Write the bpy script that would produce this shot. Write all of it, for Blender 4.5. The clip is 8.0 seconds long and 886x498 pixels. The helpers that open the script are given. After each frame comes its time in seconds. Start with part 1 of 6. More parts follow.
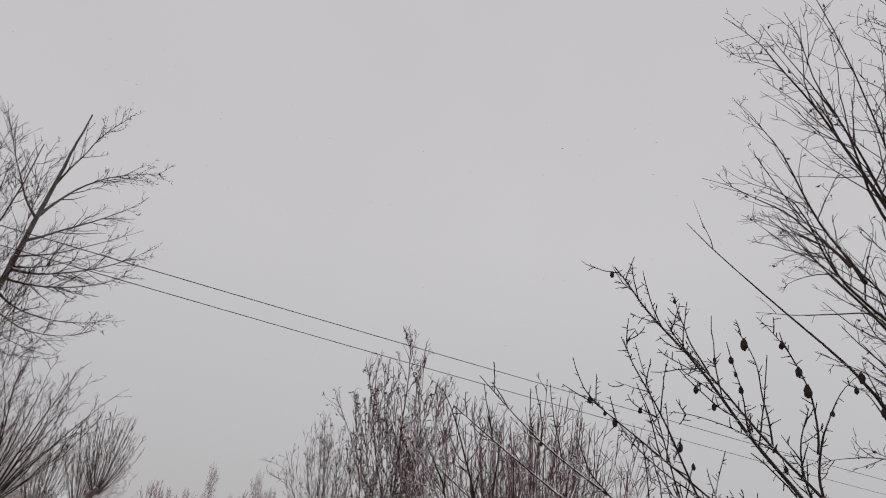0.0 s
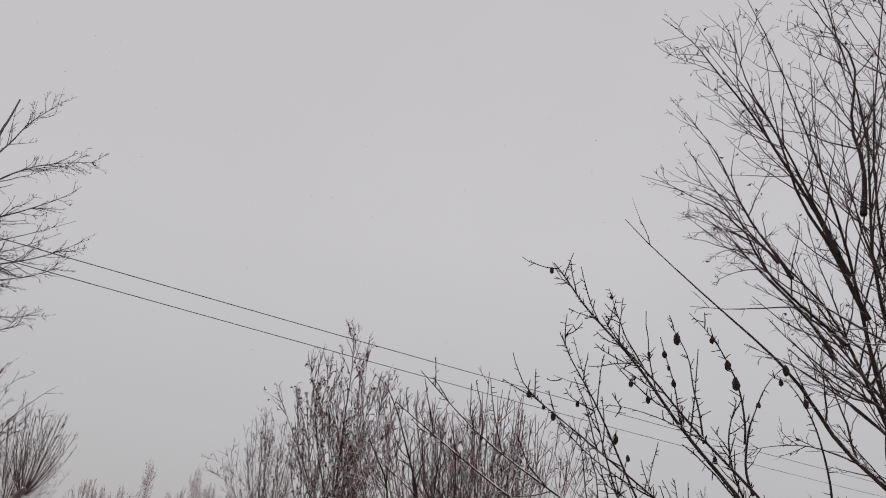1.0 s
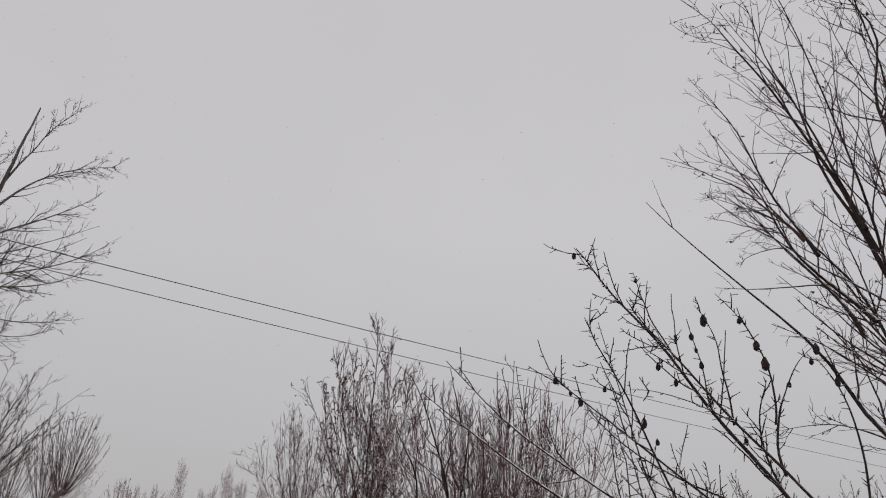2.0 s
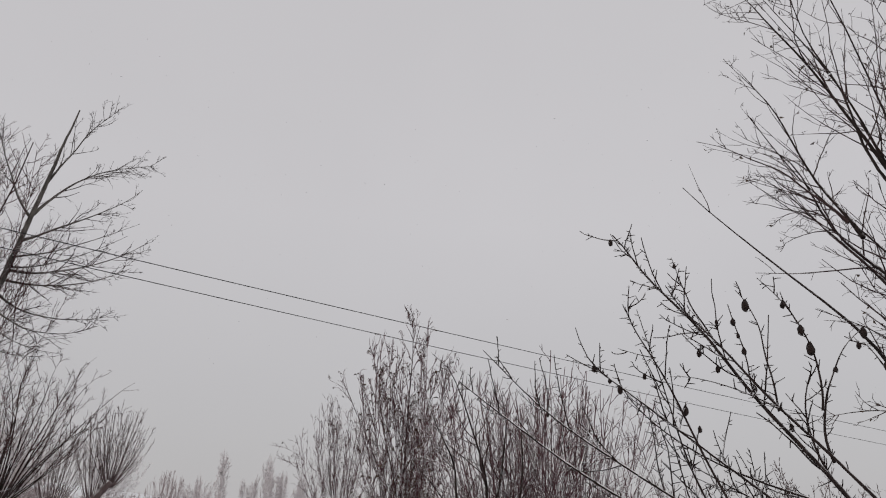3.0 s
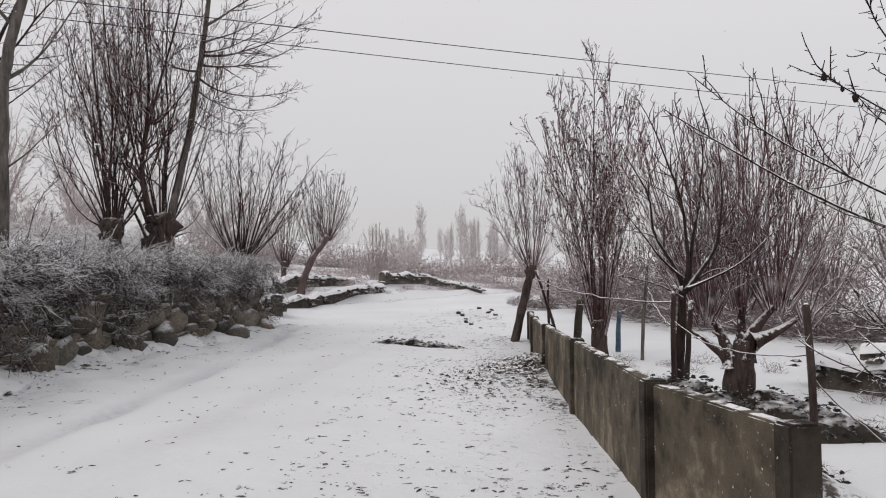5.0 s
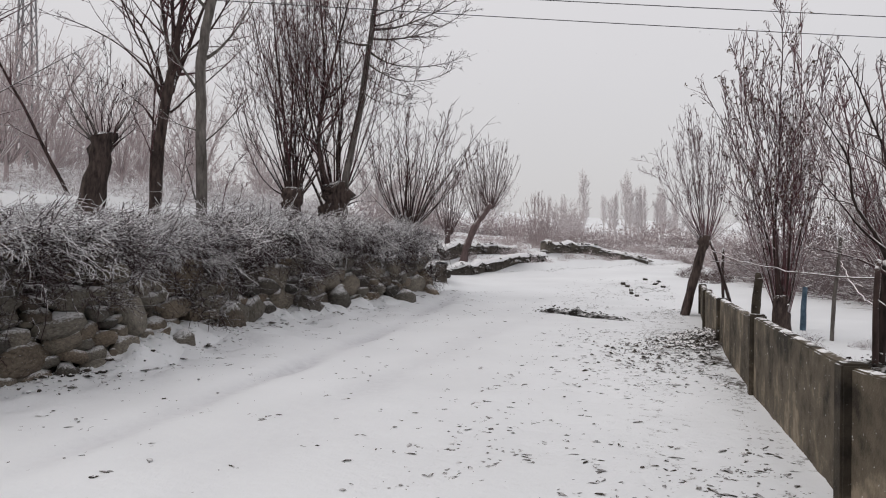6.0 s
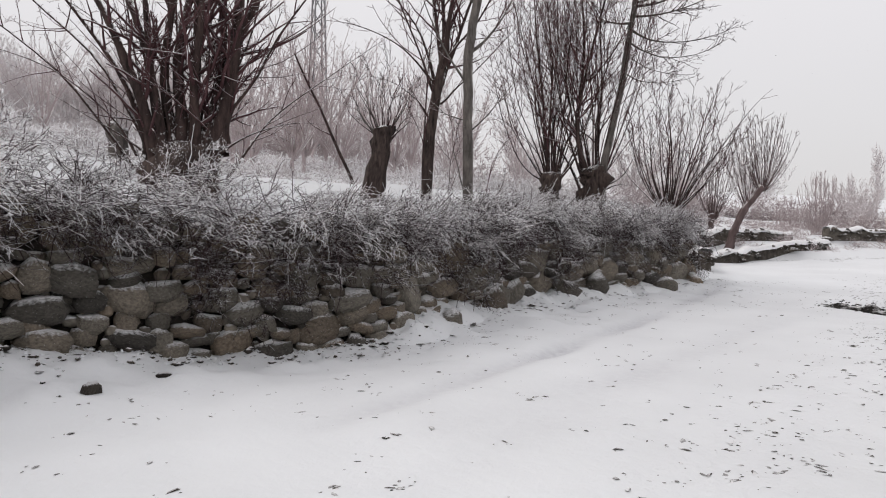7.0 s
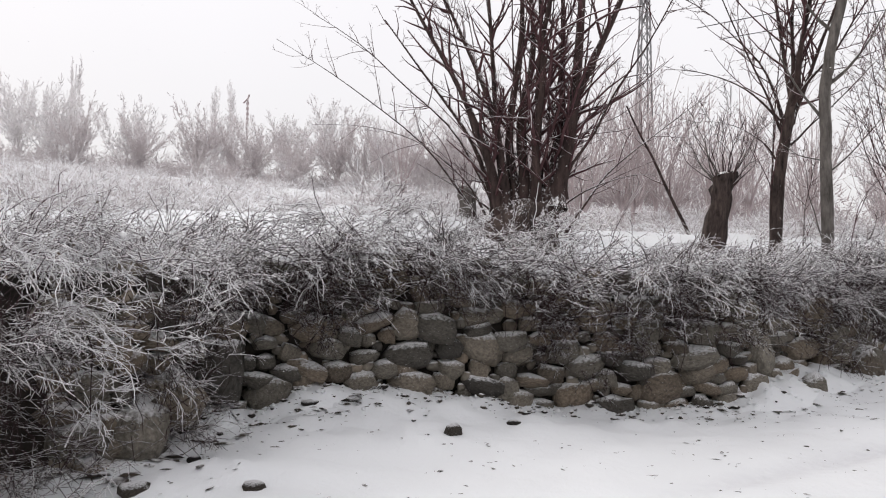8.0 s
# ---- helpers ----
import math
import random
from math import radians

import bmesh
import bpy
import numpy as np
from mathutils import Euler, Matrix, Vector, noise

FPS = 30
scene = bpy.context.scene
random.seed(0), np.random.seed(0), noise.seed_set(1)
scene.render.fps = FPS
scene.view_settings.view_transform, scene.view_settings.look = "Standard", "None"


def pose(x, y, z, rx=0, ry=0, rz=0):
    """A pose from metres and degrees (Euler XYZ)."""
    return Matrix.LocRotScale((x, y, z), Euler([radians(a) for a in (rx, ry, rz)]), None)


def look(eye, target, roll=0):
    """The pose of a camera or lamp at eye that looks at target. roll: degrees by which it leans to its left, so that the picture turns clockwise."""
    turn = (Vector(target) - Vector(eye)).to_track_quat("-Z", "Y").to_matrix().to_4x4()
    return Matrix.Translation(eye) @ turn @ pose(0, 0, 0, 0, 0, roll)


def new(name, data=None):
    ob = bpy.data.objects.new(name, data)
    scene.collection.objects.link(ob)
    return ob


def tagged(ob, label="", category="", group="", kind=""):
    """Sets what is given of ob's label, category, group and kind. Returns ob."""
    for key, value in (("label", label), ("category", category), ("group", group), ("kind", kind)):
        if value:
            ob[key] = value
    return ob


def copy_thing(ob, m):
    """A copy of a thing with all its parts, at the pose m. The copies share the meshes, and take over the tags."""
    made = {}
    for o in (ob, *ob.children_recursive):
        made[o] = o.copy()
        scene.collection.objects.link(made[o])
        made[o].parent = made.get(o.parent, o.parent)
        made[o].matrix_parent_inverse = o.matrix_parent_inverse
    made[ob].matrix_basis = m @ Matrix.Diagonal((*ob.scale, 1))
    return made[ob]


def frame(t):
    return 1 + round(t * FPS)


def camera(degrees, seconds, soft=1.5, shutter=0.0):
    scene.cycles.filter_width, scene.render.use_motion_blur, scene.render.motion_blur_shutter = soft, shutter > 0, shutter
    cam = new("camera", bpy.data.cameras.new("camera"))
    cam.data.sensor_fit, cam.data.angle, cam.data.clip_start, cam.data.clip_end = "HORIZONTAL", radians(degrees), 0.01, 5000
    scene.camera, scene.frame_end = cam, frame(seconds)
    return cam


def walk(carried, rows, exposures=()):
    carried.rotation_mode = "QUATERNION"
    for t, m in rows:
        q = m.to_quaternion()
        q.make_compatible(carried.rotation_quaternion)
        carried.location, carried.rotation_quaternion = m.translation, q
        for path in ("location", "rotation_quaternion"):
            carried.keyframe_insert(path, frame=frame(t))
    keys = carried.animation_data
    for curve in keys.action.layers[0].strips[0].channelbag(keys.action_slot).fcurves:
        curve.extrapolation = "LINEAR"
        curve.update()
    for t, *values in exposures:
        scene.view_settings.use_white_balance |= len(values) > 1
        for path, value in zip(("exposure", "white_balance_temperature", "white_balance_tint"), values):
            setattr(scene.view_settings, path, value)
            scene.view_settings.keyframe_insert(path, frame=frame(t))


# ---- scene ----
cam = camera(64.2, 8.0, soft=1.1)
PATH = [
    (0, (0.002, 0.001, 1.526), (-0.4329, 1.7622, 2.3678), 5.72),
    (0.5, (0.014, -0.011, 1.534), (-0.2989, 1.7656, 2.3979), 4.45),
    (1, (0.015, -0.003, 1.539), (-0.266, 1.7925, 2.3745), 3.96),
    (1.5, (0.019, -0.002, 1.538), (-0.2603, 1.8031, 2.3539), 3.33),
    (1.7, (0.016, -0.0, 1.537), (-0.2834, 1.8018, 2.3511), 2.88),
    (2.8, (0.002, 0.007, 1.531), (-0.4091, 1.7943, 2.3281), 2.65),
    (3, (-0.0, 0.008, 1.529), (-0.4301, 1.7972, 2.3134), 2.50),
    (3.5, (-0.027, -0.015, 1.503), (-0.6605, 1.8262, 1.9584), 2.50),
    (4, (-0.042, -0.015, 1.483), (-0.7126, 1.8596, 1.678), -0.06),
    (4.2, (-0.056, -0.006, 1.488), (-0.7357, 1.8699, 1.6307), -0.14),
    (5.3, (-0.134, 0.043, 1.515), (-1.1887, 1.7412, 1.579), -0.44),
    (5.5, (-0.148, 0.052, 1.519), (-1.2893, 1.6938, 1.5682), -0.31),
    (6, (-0.182, 0.037, 1.507), (-1.4792, 1.5588, 1.5028), 0.51),
    (6.5, (-0.241, 0.015, 1.499), (-1.7177, 1.3605, 1.414), 1.12),
    (7, (-0.277, -0.086, 1.517), (-2.0177, 0.8973, 1.4586), 0.98),
    (7.5, (-0.345, -0.223, 1.533), (-2.2511, 0.3819, 1.5418), 1.17),
    (8, (-0.373, -0.302, 1.548), (-2.3668, -0.1671, 1.6171), 0.97),
]
walk(cam, [(t, look(eye, target, roll)) for t, eye, target, roll in PATH],
     [(0.0, 0.0), (3.0, 0.0), (3.5, 0.24), (4.0, 0.34), (5.5, 0.38), (6.5, 0.42), (7.0, 0.59), (7.5, 0.8), (8.0, 0.82)])

# ---- overcast sky and weak, wide sun ----
world = bpy.data.worlds.new("snow_sky")
scene.world = world
world.use_nodes = True
wn, wl = world.node_tree.nodes, world.node_tree.links
sky = wn.new("ShaderNodeTexSky")
sky.sky_type, sky.sun_disc = "NISHITA", False
sky.sun_elevation, sky.sun_rotation = radians(38), radians(200)
sky.dust_density = 6.0
cloud_noise = wn.new("ShaderNodeTexNoise")
cloud_noise.inputs["Scale"].default_value = 1.6
cloud_noise.inputs["Detail"].default_value = 4.0
cloud = wn.new("ShaderNodeValToRGB")
cloud.color_ramp.elements[0].position, cloud.color_ramp.elements[0].color = 0.3, (0.975, 0.96, 0.968, 1)
cloud.color_ramp.elements[1].position, cloud.color_ramp.elements[1].color = 0.7, (1.035, 1.02, 1.028, 1)
coord = wn.new("ShaderNodeTexCoord")
height = wn.new("ShaderNodeSeparateXYZ")
dome = wn.new("ShaderNodeValToRGB")
dome.color_ramp.elements[0].position, dome.color_ramp.elements[0].color = 0.0, (0.49, 0.488, 0.49, 1)
dome.color_ramp.elements[1].position, dome.color_ramp.elements[1].color = 0.42, (0.59, 0.583, 0.592, 1)
both = wn.new("ShaderNodeMix")
both.data_type, both.blend_type = "RGBA", "MULTIPLY"
both.inputs["Factor"].default_value = 1.0
veil = wn.new("ShaderNodeMix")
veil.data_type = "RGBA"
veil.inputs["Factor"].default_value = 0.92
dim = wn.new("ShaderNodeVectorMath")
dim.operation = "SCALE"
dim.inputs["Scale"].default_value = 0.1
wl.new(coord.outputs["Generated"], height.inputs[0])
wl.new(height.outputs["Z"], dome.inputs["Fac"])
wl.new(coord.outputs["Generated"], cloud_noise.inputs["Vector"])
wl.new(cloud_noise.outputs["Fac"], cloud.inputs["Fac"])
wl.new(dome.outputs["Color"], both.inputs["A"])
wl.new(cloud.outputs["Color"], both.inputs["B"])
wl.new(sky.outputs["Color"], dim.inputs[0])
wl.new(dim.outputs[0], veil.inputs["A"])
wl.new(both.outputs["Result"], veil.inputs["B"])
wl.new(veil.outputs["Result"], wn["Background"].inputs["Color"])
wn["Background"].inputs["Strength"].default_value = 1.0
sun = new("sun", bpy.data.lights.new("sun", "SUN"))
sun.data.energy, sun.data.angle, sun.data.color = 0.5, radians(40), (1.0, 0.97, 0.93)
sun.matrix_world = look((0, 0, 30), (0.6, 0.5, 29.0))

# ---- materials ----
def node_material(name, rough=0.9):
    m = bpy.data.materials.new(name)
    m.use_nodes = True
    b = m.node_tree.nodes["Principled BSDF"]
    b.inputs["Roughness"].default_value = rough
    b.inputs["Specular IOR Level"].default_value = 0.25
    return m, m.node_tree.nodes, m.node_tree.links, b


def ramp(n, stops):
    r = n.new("ShaderNodeValToRGB")
    e = r.color_ramp.elements
    while len(e) < len(stops):
        e.new(0.5)
    for k, (p, c) in enumerate(stops):
        e[k].position, e[k].color = p, (*c, 1) if len(c) == 3 else c
    return r


def noise_tex(n, l, scale, detail=4.0, stretch=None, rough=0.55):
    t = n.new("ShaderNodeTexNoise")
    t.inputs["Scale"].default_value, t.inputs["Detail"].default_value, t.inputs["Roughness"].default_value = scale, detail, rough
    c = n.new("ShaderNodeTexCoord")
    if stretch:
        mp = n.new("ShaderNodeMapping")
        mp.inputs["Scale"].default_value = stretch
        l.new(c.outputs["Object"], mp.inputs["Vector"])
        l.new(mp.outputs["Vector"], t.inputs["Vector"])
    else:
        l.new(c.outputs["Object"], t.inputs["Vector"])
    return t


def mix_color(n, l, fac, a, b):
    x = n.new("ShaderNodeMix")
    x.data_type = "RGBA"
    for socket, v in (("Factor", fac), ("A", a), ("B", b)):
        if isinstance(v, bpy.types.NodeSocket):
            l.new(v, x.inputs[socket])
        else:
            x.inputs[socket].default_value = v if socket == "Factor" else (*v, 1)
    return x.outputs["Result"]


def math_node(n, l, op, a, b=None, clamp=False):
    x = n.new("ShaderNodeMath")
    x.operation, x.use_clamp = op, clamp
    for k, v in enumerate((a, b)):
        if isinstance(v, bpy.types.NodeSocket):
            l.new(v, x.inputs[k])
        elif v is not None:
            x.inputs[k].default_value = v
    return x.outputs[0]


def bumped(n, l, b, height, strength, distance):
    x = n.new("ShaderNodeBump")
    x.inputs["Strength"].default_value, x.inputs["Distance"].default_value = strength, distance
    l.new(height, x.inputs["Height"])
    l.new(x.outputs["Normal"], b.inputs["Normal"])


def snow_on_top(n, l, low, high, patch_scale, patch=0.5):
    """How much fresh snow lies on a face: more where it faces up, in patches."""
    g = n.new("ShaderNodeNewGeometry")
    s = n.new("ShaderNodeSeparateXYZ")
    l.new(g.outputs["Normal"], s.inputs[0])
    t = noise_tex(n, l, patch_scale, 3.0)
    up = math_node(n, l, "ADD", s.outputs["Z"], math_node(n, l, "MULTIPLY", math_node(n, l, "SUBTRACT", t.outputs["Fac"], 0.5), patch * 2))
    r = n.new("ShaderNodeMapRange")
    r.inputs["From Min"].default_value, r.inputs["From Max"].default_value = low, high
    l.new(up, r.inputs["Value"])
    return r.outputs["Result"]


SNOW = (0.86, 0.855, 0.865)


def bark(name, dark, light, low=0.45, high=0.8, scale=14.0, patch_scale=9.0, patch=0.5):
    m, n, l, b = node_material(name)
    t = noise_tex(n, l, scale, 6.0, (1, 1, 0.25), 0.65)
    big = noise_tex(n, l, 1.3, 2.0)
    mixed = math_node(n, l, "ADD", math_node(n, l, "MULTIPLY", t.outputs["Fac"], 0.7), math_node(n, l, "MULTIPLY", big.outputs["Fac"], 0.3))
    r = ramp(n, [(0.36, dark), (0.66, light)])
    l.new(mixed, r.inputs["Fac"])
    c = mix_color(n, l, snow_on_top(n, l, low, high, patch_scale, patch), r.outputs["Color"], SNOW)
    l.new(c, b.inputs["Base Color"])
    bumped(n, l, b, t.outputs["Fac"], 0.8, 0.02)
    return m


BARK_WILLOW = bark("willow_bark", (0.018, 0.0122, 0.0115), (0.09, 0.06, 0.054), 0.32, 0.62, 14, 24, 0.8)
BARK_TRUNK = bark("rough_trunk_bark", (0.012, 0.0085, 0.008), (0.115, 0.085, 0.075), 0.82, 1.08, 16, 34, 1.25)
BARK_TWIG = bark("frosted_twig", (0.042, 0.02, 0.022), (0.135, 0.07, 0.074), 0.35, 0.9, 10, 6)
TWIG_MAUVE = bark("snowy_mauve_twig", (0.06, 0.027, 0.031), (0.18, 0.095, 0.103), 0.0, 0.55, 10, 6)
TWIG_DARK = bark("dark_twig", (0.024, 0.014, 0.014), (0.082, 0.05, 0.049), 0.5, 0.95, 10, 6)
BARK_GREY = bark("grey_bark", (0.05, 0.045, 0.04), (0.2, 0.18, 0.165), 0.55, 0.95)
BARK_FRUIT = bark("fruit_tree_bark", (0.01, 0.0068, 0.006), (0.048, 0.032, 0.029), 0.35, 0.7, 25, 14)
# Next five barks carry snowfall haze in their colour, in steps of distance.
HAZE_MID = bark("snowy_hazed_branches", (0.075, 0.052, 0.051), (0.17, 0.125, 0.122), 0.35, 0.9, 8, 4)
HAZE_GROVE = bark("half_hazed_branches", (0.38, 0.315, 0.315), (0.52, 0.455, 0.455), 0.25, 0.85, 8, 4)
HAZE_WHITE = bark("haze_white_branches", (0.7, 0.67, 0.675), (0.82, 0.8, 0.8), 0.2, 0.9, 5, 2)
HAZE_PALE = bark("pale_hazed_branches", (0.6, 0.56, 0.565), (0.73, 0.69, 0.695), 0.2, 0.9, 5, 2)
HAZE_FAR = bark("far_hazed_branches", (0.5, 0.45, 0.455), (0.64, 0.59, 0.59), 0.2, 0.9, 5, 2)
BRAMBLE = bark("bramble_stem", (0.012, 0.0062, 0.0066), (0.062, 0.036, 0.039), 0.6, 0.9, 20, 16, 0.8)
BRAMBLE_SNOW = bark("snow_laden_bramble", (0.036, 0.018, 0.021), (0.11, 0.064, 0.071), -0.6, 0.05, 20, 12, 1.0)


def leaf_material():
    m, n, l, b = node_material("dry_leaf", 0.8)
    isl = n.new("ShaderNodeNewGeometry")
    r = ramp(n, [(0.0, (0.035, 0.024, 0.018)), (1.0, (0.14, 0.1, 0.07))])
    l.new(isl.outputs["Random Per Island"], r.inputs["Fac"])
    l.new(r.outputs["Color"], b.inputs["Base Color"])
    return m


DRY_LEAF = leaf_material()


def snow_material():
    m, n, l, b = node_material("fresh_snow", 0.75)
    big = noise_tex(n, l, 0.35, 3.0)
    fine = noise_tex(n, l, 9.0, 8.0, None, 0.6)
    grit = noise_tex(n, l, 38.0, 4.0, None, 0.6)
    tone = ramp(n, [(0.3, (0.715, 0.728, 0.742)), (0.7, (0.803, 0.818, 0.833))])
    l.new(big.outputs["Fac"], tone.inputs["Fac"])
    # thin snow: earth, stubble and frozen mud come through where the attribute says so
    at = n.new("ShaderNodeAttribute")
    at.attribute_name = "bare"
    amount = math_node(n, l, "MULTIPLY", at.outputs["Fac"], 0.72)
    edge = math_node(n, l, "SUBTRACT", math_node(n, l, "ADD", math_node(n, l, "MULTIPLY", fine.outputs["Fac"], 0.65), math_node(n, l, "MULTIPLY", grit.outputs["Fac"], 0.35)), math_node(n, l, "SUBTRACT", 0.98, amount))
    fac = math_node(n, l, "MULTIPLY", edge, 9.0, True)
    soil = ramp(n, [(0.35, (0.035, 0.03, 0.027)), (0.7, (0.14, 0.12, 0.105))])
    l.new(grit.outputs["Fac"], soil.inputs["Fac"])
    pk = n.new("ShaderNodeAttribute")
    pk.attribute_name = "packed"
    wet = mix_color(n, l, math_node(n, l, "MULTIPLY", pk.outputs["Fac"], math_node(n, l, "MULTIPLY", fine.outputs["Fac"], 1.6, True), True), tone.outputs["Color"], (0.5, 0.5, 0.53))
    l.new(mix_color(n, l, fac, wet, soil.outputs["Color"]), b.inputs["Base Color"])
    h = math_node(n, l, "ADD", fine.outputs["Fac"], math_node(n, l, "MULTIPLY", grit.outputs["Fac"], 0.3))
    bumped(n, l, b, h, 0.5, 0.03)
    return m


GROUND_SNOW = snow_material()


def plain_snow():
    m, n, l, b = node_material("snow_cap", 0.75)
    t = noise_tex(n, l, 12.0, 6.0)
    r = ramp(n, [(0.3, (0.77, 0.77, 0.78)), (0.7, (0.87, 0.868, 0.875))])
    l.new(t.outputs["Fac"], r.inputs["Fac"])
    l.new(r.outputs["Color"], b.inputs["Base Color"])
    bumped(n, l, b, t.outputs["Fac"], 0.5, 0.02)
    return m


SNOW_CAP = plain_snow()


def stone_material(name, dark, light, warm, low=0.72, high=0.95, flakes=0.0):
    m, n, l, b = node_material(name, 0.85)
    info = n.new("ShaderNodeObjectInfo")
    isl = n.new("ShaderNodeNewGeometry")
    rnd = math_node(n, l, "FRACT", math_node(n, l, "ADD", info.outputs["Random"], isl.outputs["Random Per Island"]))
    t = noise_tex(n, l, 7.0, 8.0, None, 0.65)
    fine = noise_tex(n, l, 45.0, 4.0)
    tone = ramp(n, [(0.0, dark), (0.45, light), (0.8, warm), (1.0, dark)])
    l.new(rnd, tone.inputs["Fac"])
    mott = ramp(n, [(0.3, (0.35, 0.34, 0.33)), (0.7, (1.25, 1.22, 1.18))])
    l.new(t.outputs["Fac"], mott.inputs["Fac"])
    x = n.new("ShaderNodeMix")
    x.data_type, x.blend_type = "RGBA", "MULTIPLY"
    x.inputs["Factor"].default_value = 1.0
    l.new(tone.outputs["Color"], x.inputs["A"])
    l.new(mott.outputs["Color"], x.inputs["B"])
    speck = noise_tex(n, l, 16.0, 4.0, None, 0.6)
    stuck = math_node(n, l, "MULTIPLY", math_node(n, l, "SUBTRACT", speck.outputs["Fac"], 0.66), 12.0, True)
    c = mix_color(n, l, math_node(n, l, "MULTIPLY", stuck, flakes), x.outputs["Result"], SNOW)
    c = mix_color(n, l, snow_on_top(n, l, low, high, 8.0, 0.4), c, SNOW)
    l.new(c, b.inputs["Base Color"])
    bumped(n, l, b, math_node(n, l, "ADD", t.outputs["Fac"], math_node(n, l, "MULTIPLY", fine.outputs["Fac"], 0.25)), 0.9, 0.04)
    return m


STONE = stone_material("field_stone", (0.085, 0.08, 0.073), (0.27, 0.25, 0.215), (0.27, 0.22, 0.17), 0.6, 0.9, 0.85)
EARTH = stone_material("dark_earth", (0.02, 0.017, 0.015), (0.045, 0.038, 0.032), (0.05, 0.04, 0.032))
WET_EARTH = stone_material("wet_black_earth", (0.014, 0.012, 0.0105), (0.04, 0.034, 0.028), (0.034, 0.036, 0.026), 0.88, 1.15, 0.5)
LANE_STONE = stone_material("dark_lane_stone", (0.045, 0.042, 0.039), (0.15, 0.14, 0.125), (0.12, 0.105, 0.09), 0.7, 1.0, 0.9)
RUBBLE = stone_material("snowy_rubble", (0.03, 0.026, 0.023), (0.1, 0.088, 0.076), (0.07, 0.06, 0.05), 0.6, 0.9, 0.6)
CLOD = stone_material("dirt_clod", (0.03, 0.026, 0.022), (0.07, 0.06, 0.05), (0.06, 0.05, 0.04), 0.85, 1.1)


def concrete_material(name, dark, light):
    m, n, l, b = node_material(name, 0.9)
    big = noise_tex(n, l, 2.2, 8.0, None, 0.62)
    streak = noise_tex(n, l, 6.0, 6.0, (1.0, 1.0, 0.3), 0.7)
    fine = noise_tex(n, l, 60.0, 5.0)
    speck = noise_tex(n, l, 34.0, 3.0, None, 0.5)
    f = math_node(n, l, "ADD", math_node(n, l, "MULTIPLY", big.outputs["Fac"], 0.76), math_node(n, l, "MULTIPLY", streak.outputs["Fac"], 0.24))
    r = ramp(n, [(0.38, dark), (0.47, light), (0.53, tuple(1.3 * v for v in light)), (0.6, tuple(2.7 * v for v in light))])
    l.new(f, r.inputs["Fac"])
    # flakes of snow stuck to the face
    stuck = math_node(n, l, "MULTIPLY", math_node(n, l, "SUBTRACT", speck.outputs["Fac"], 0.69), 14.0, True)
    c = mix_color(n, l, math_node(n, l, "MULTIPLY", stuck, 0.7), r.outputs["Color"], SNOW)
    c = mix_color(n, l, snow_on_top(n, l, 1.0, 1.2, 9.0, 0.8), c, SNOW)
    l.new(c, b.inputs["Base Color"])
    bumped(n, l, b, math_node(n, l, "ADD", fine.outputs["Fac"], big.outputs["Fac"]), 0.6, 0.012)
    return m


CONCRETE = concrete_material("weathered_concrete", (0.027, 0.022, 0.016), (0.092, 0.076, 0.056))
CONCRETE_DARK = concrete_material("damp_concrete_post", (0.016, 0.0128, 0.01), (0.045, 0.037, 0.028))


# ---- mesh helpers ----
def link_mesh(name, verts, faces, material, parent=None, label="", smooth=True):
    me = bpy.data.meshes.new(name)
    me.from_pydata(verts, [], faces)
    me.materials.append(material)
    if smooth:
        me.shade_smooth()
    ob = new(name, me)
    if parent:
        ob.parent = parent
    return tagged(ob, label)


def part(name, bm, material, parent, label=""):
    me = bpy.data.meshes.new(name)
    bm.to_mesh(me)
    bm.free()
    me.materials.append(material)
    ob = new(name, me)
    ob.parent = parent
    return tagged(ob, label)


def thing(name, at, label, category, group="", kind=""):
    ob = new(name)
    ob.location = at
    ob.empty_display_size = 0.2
    return tagged(ob, label, category, group, kind)


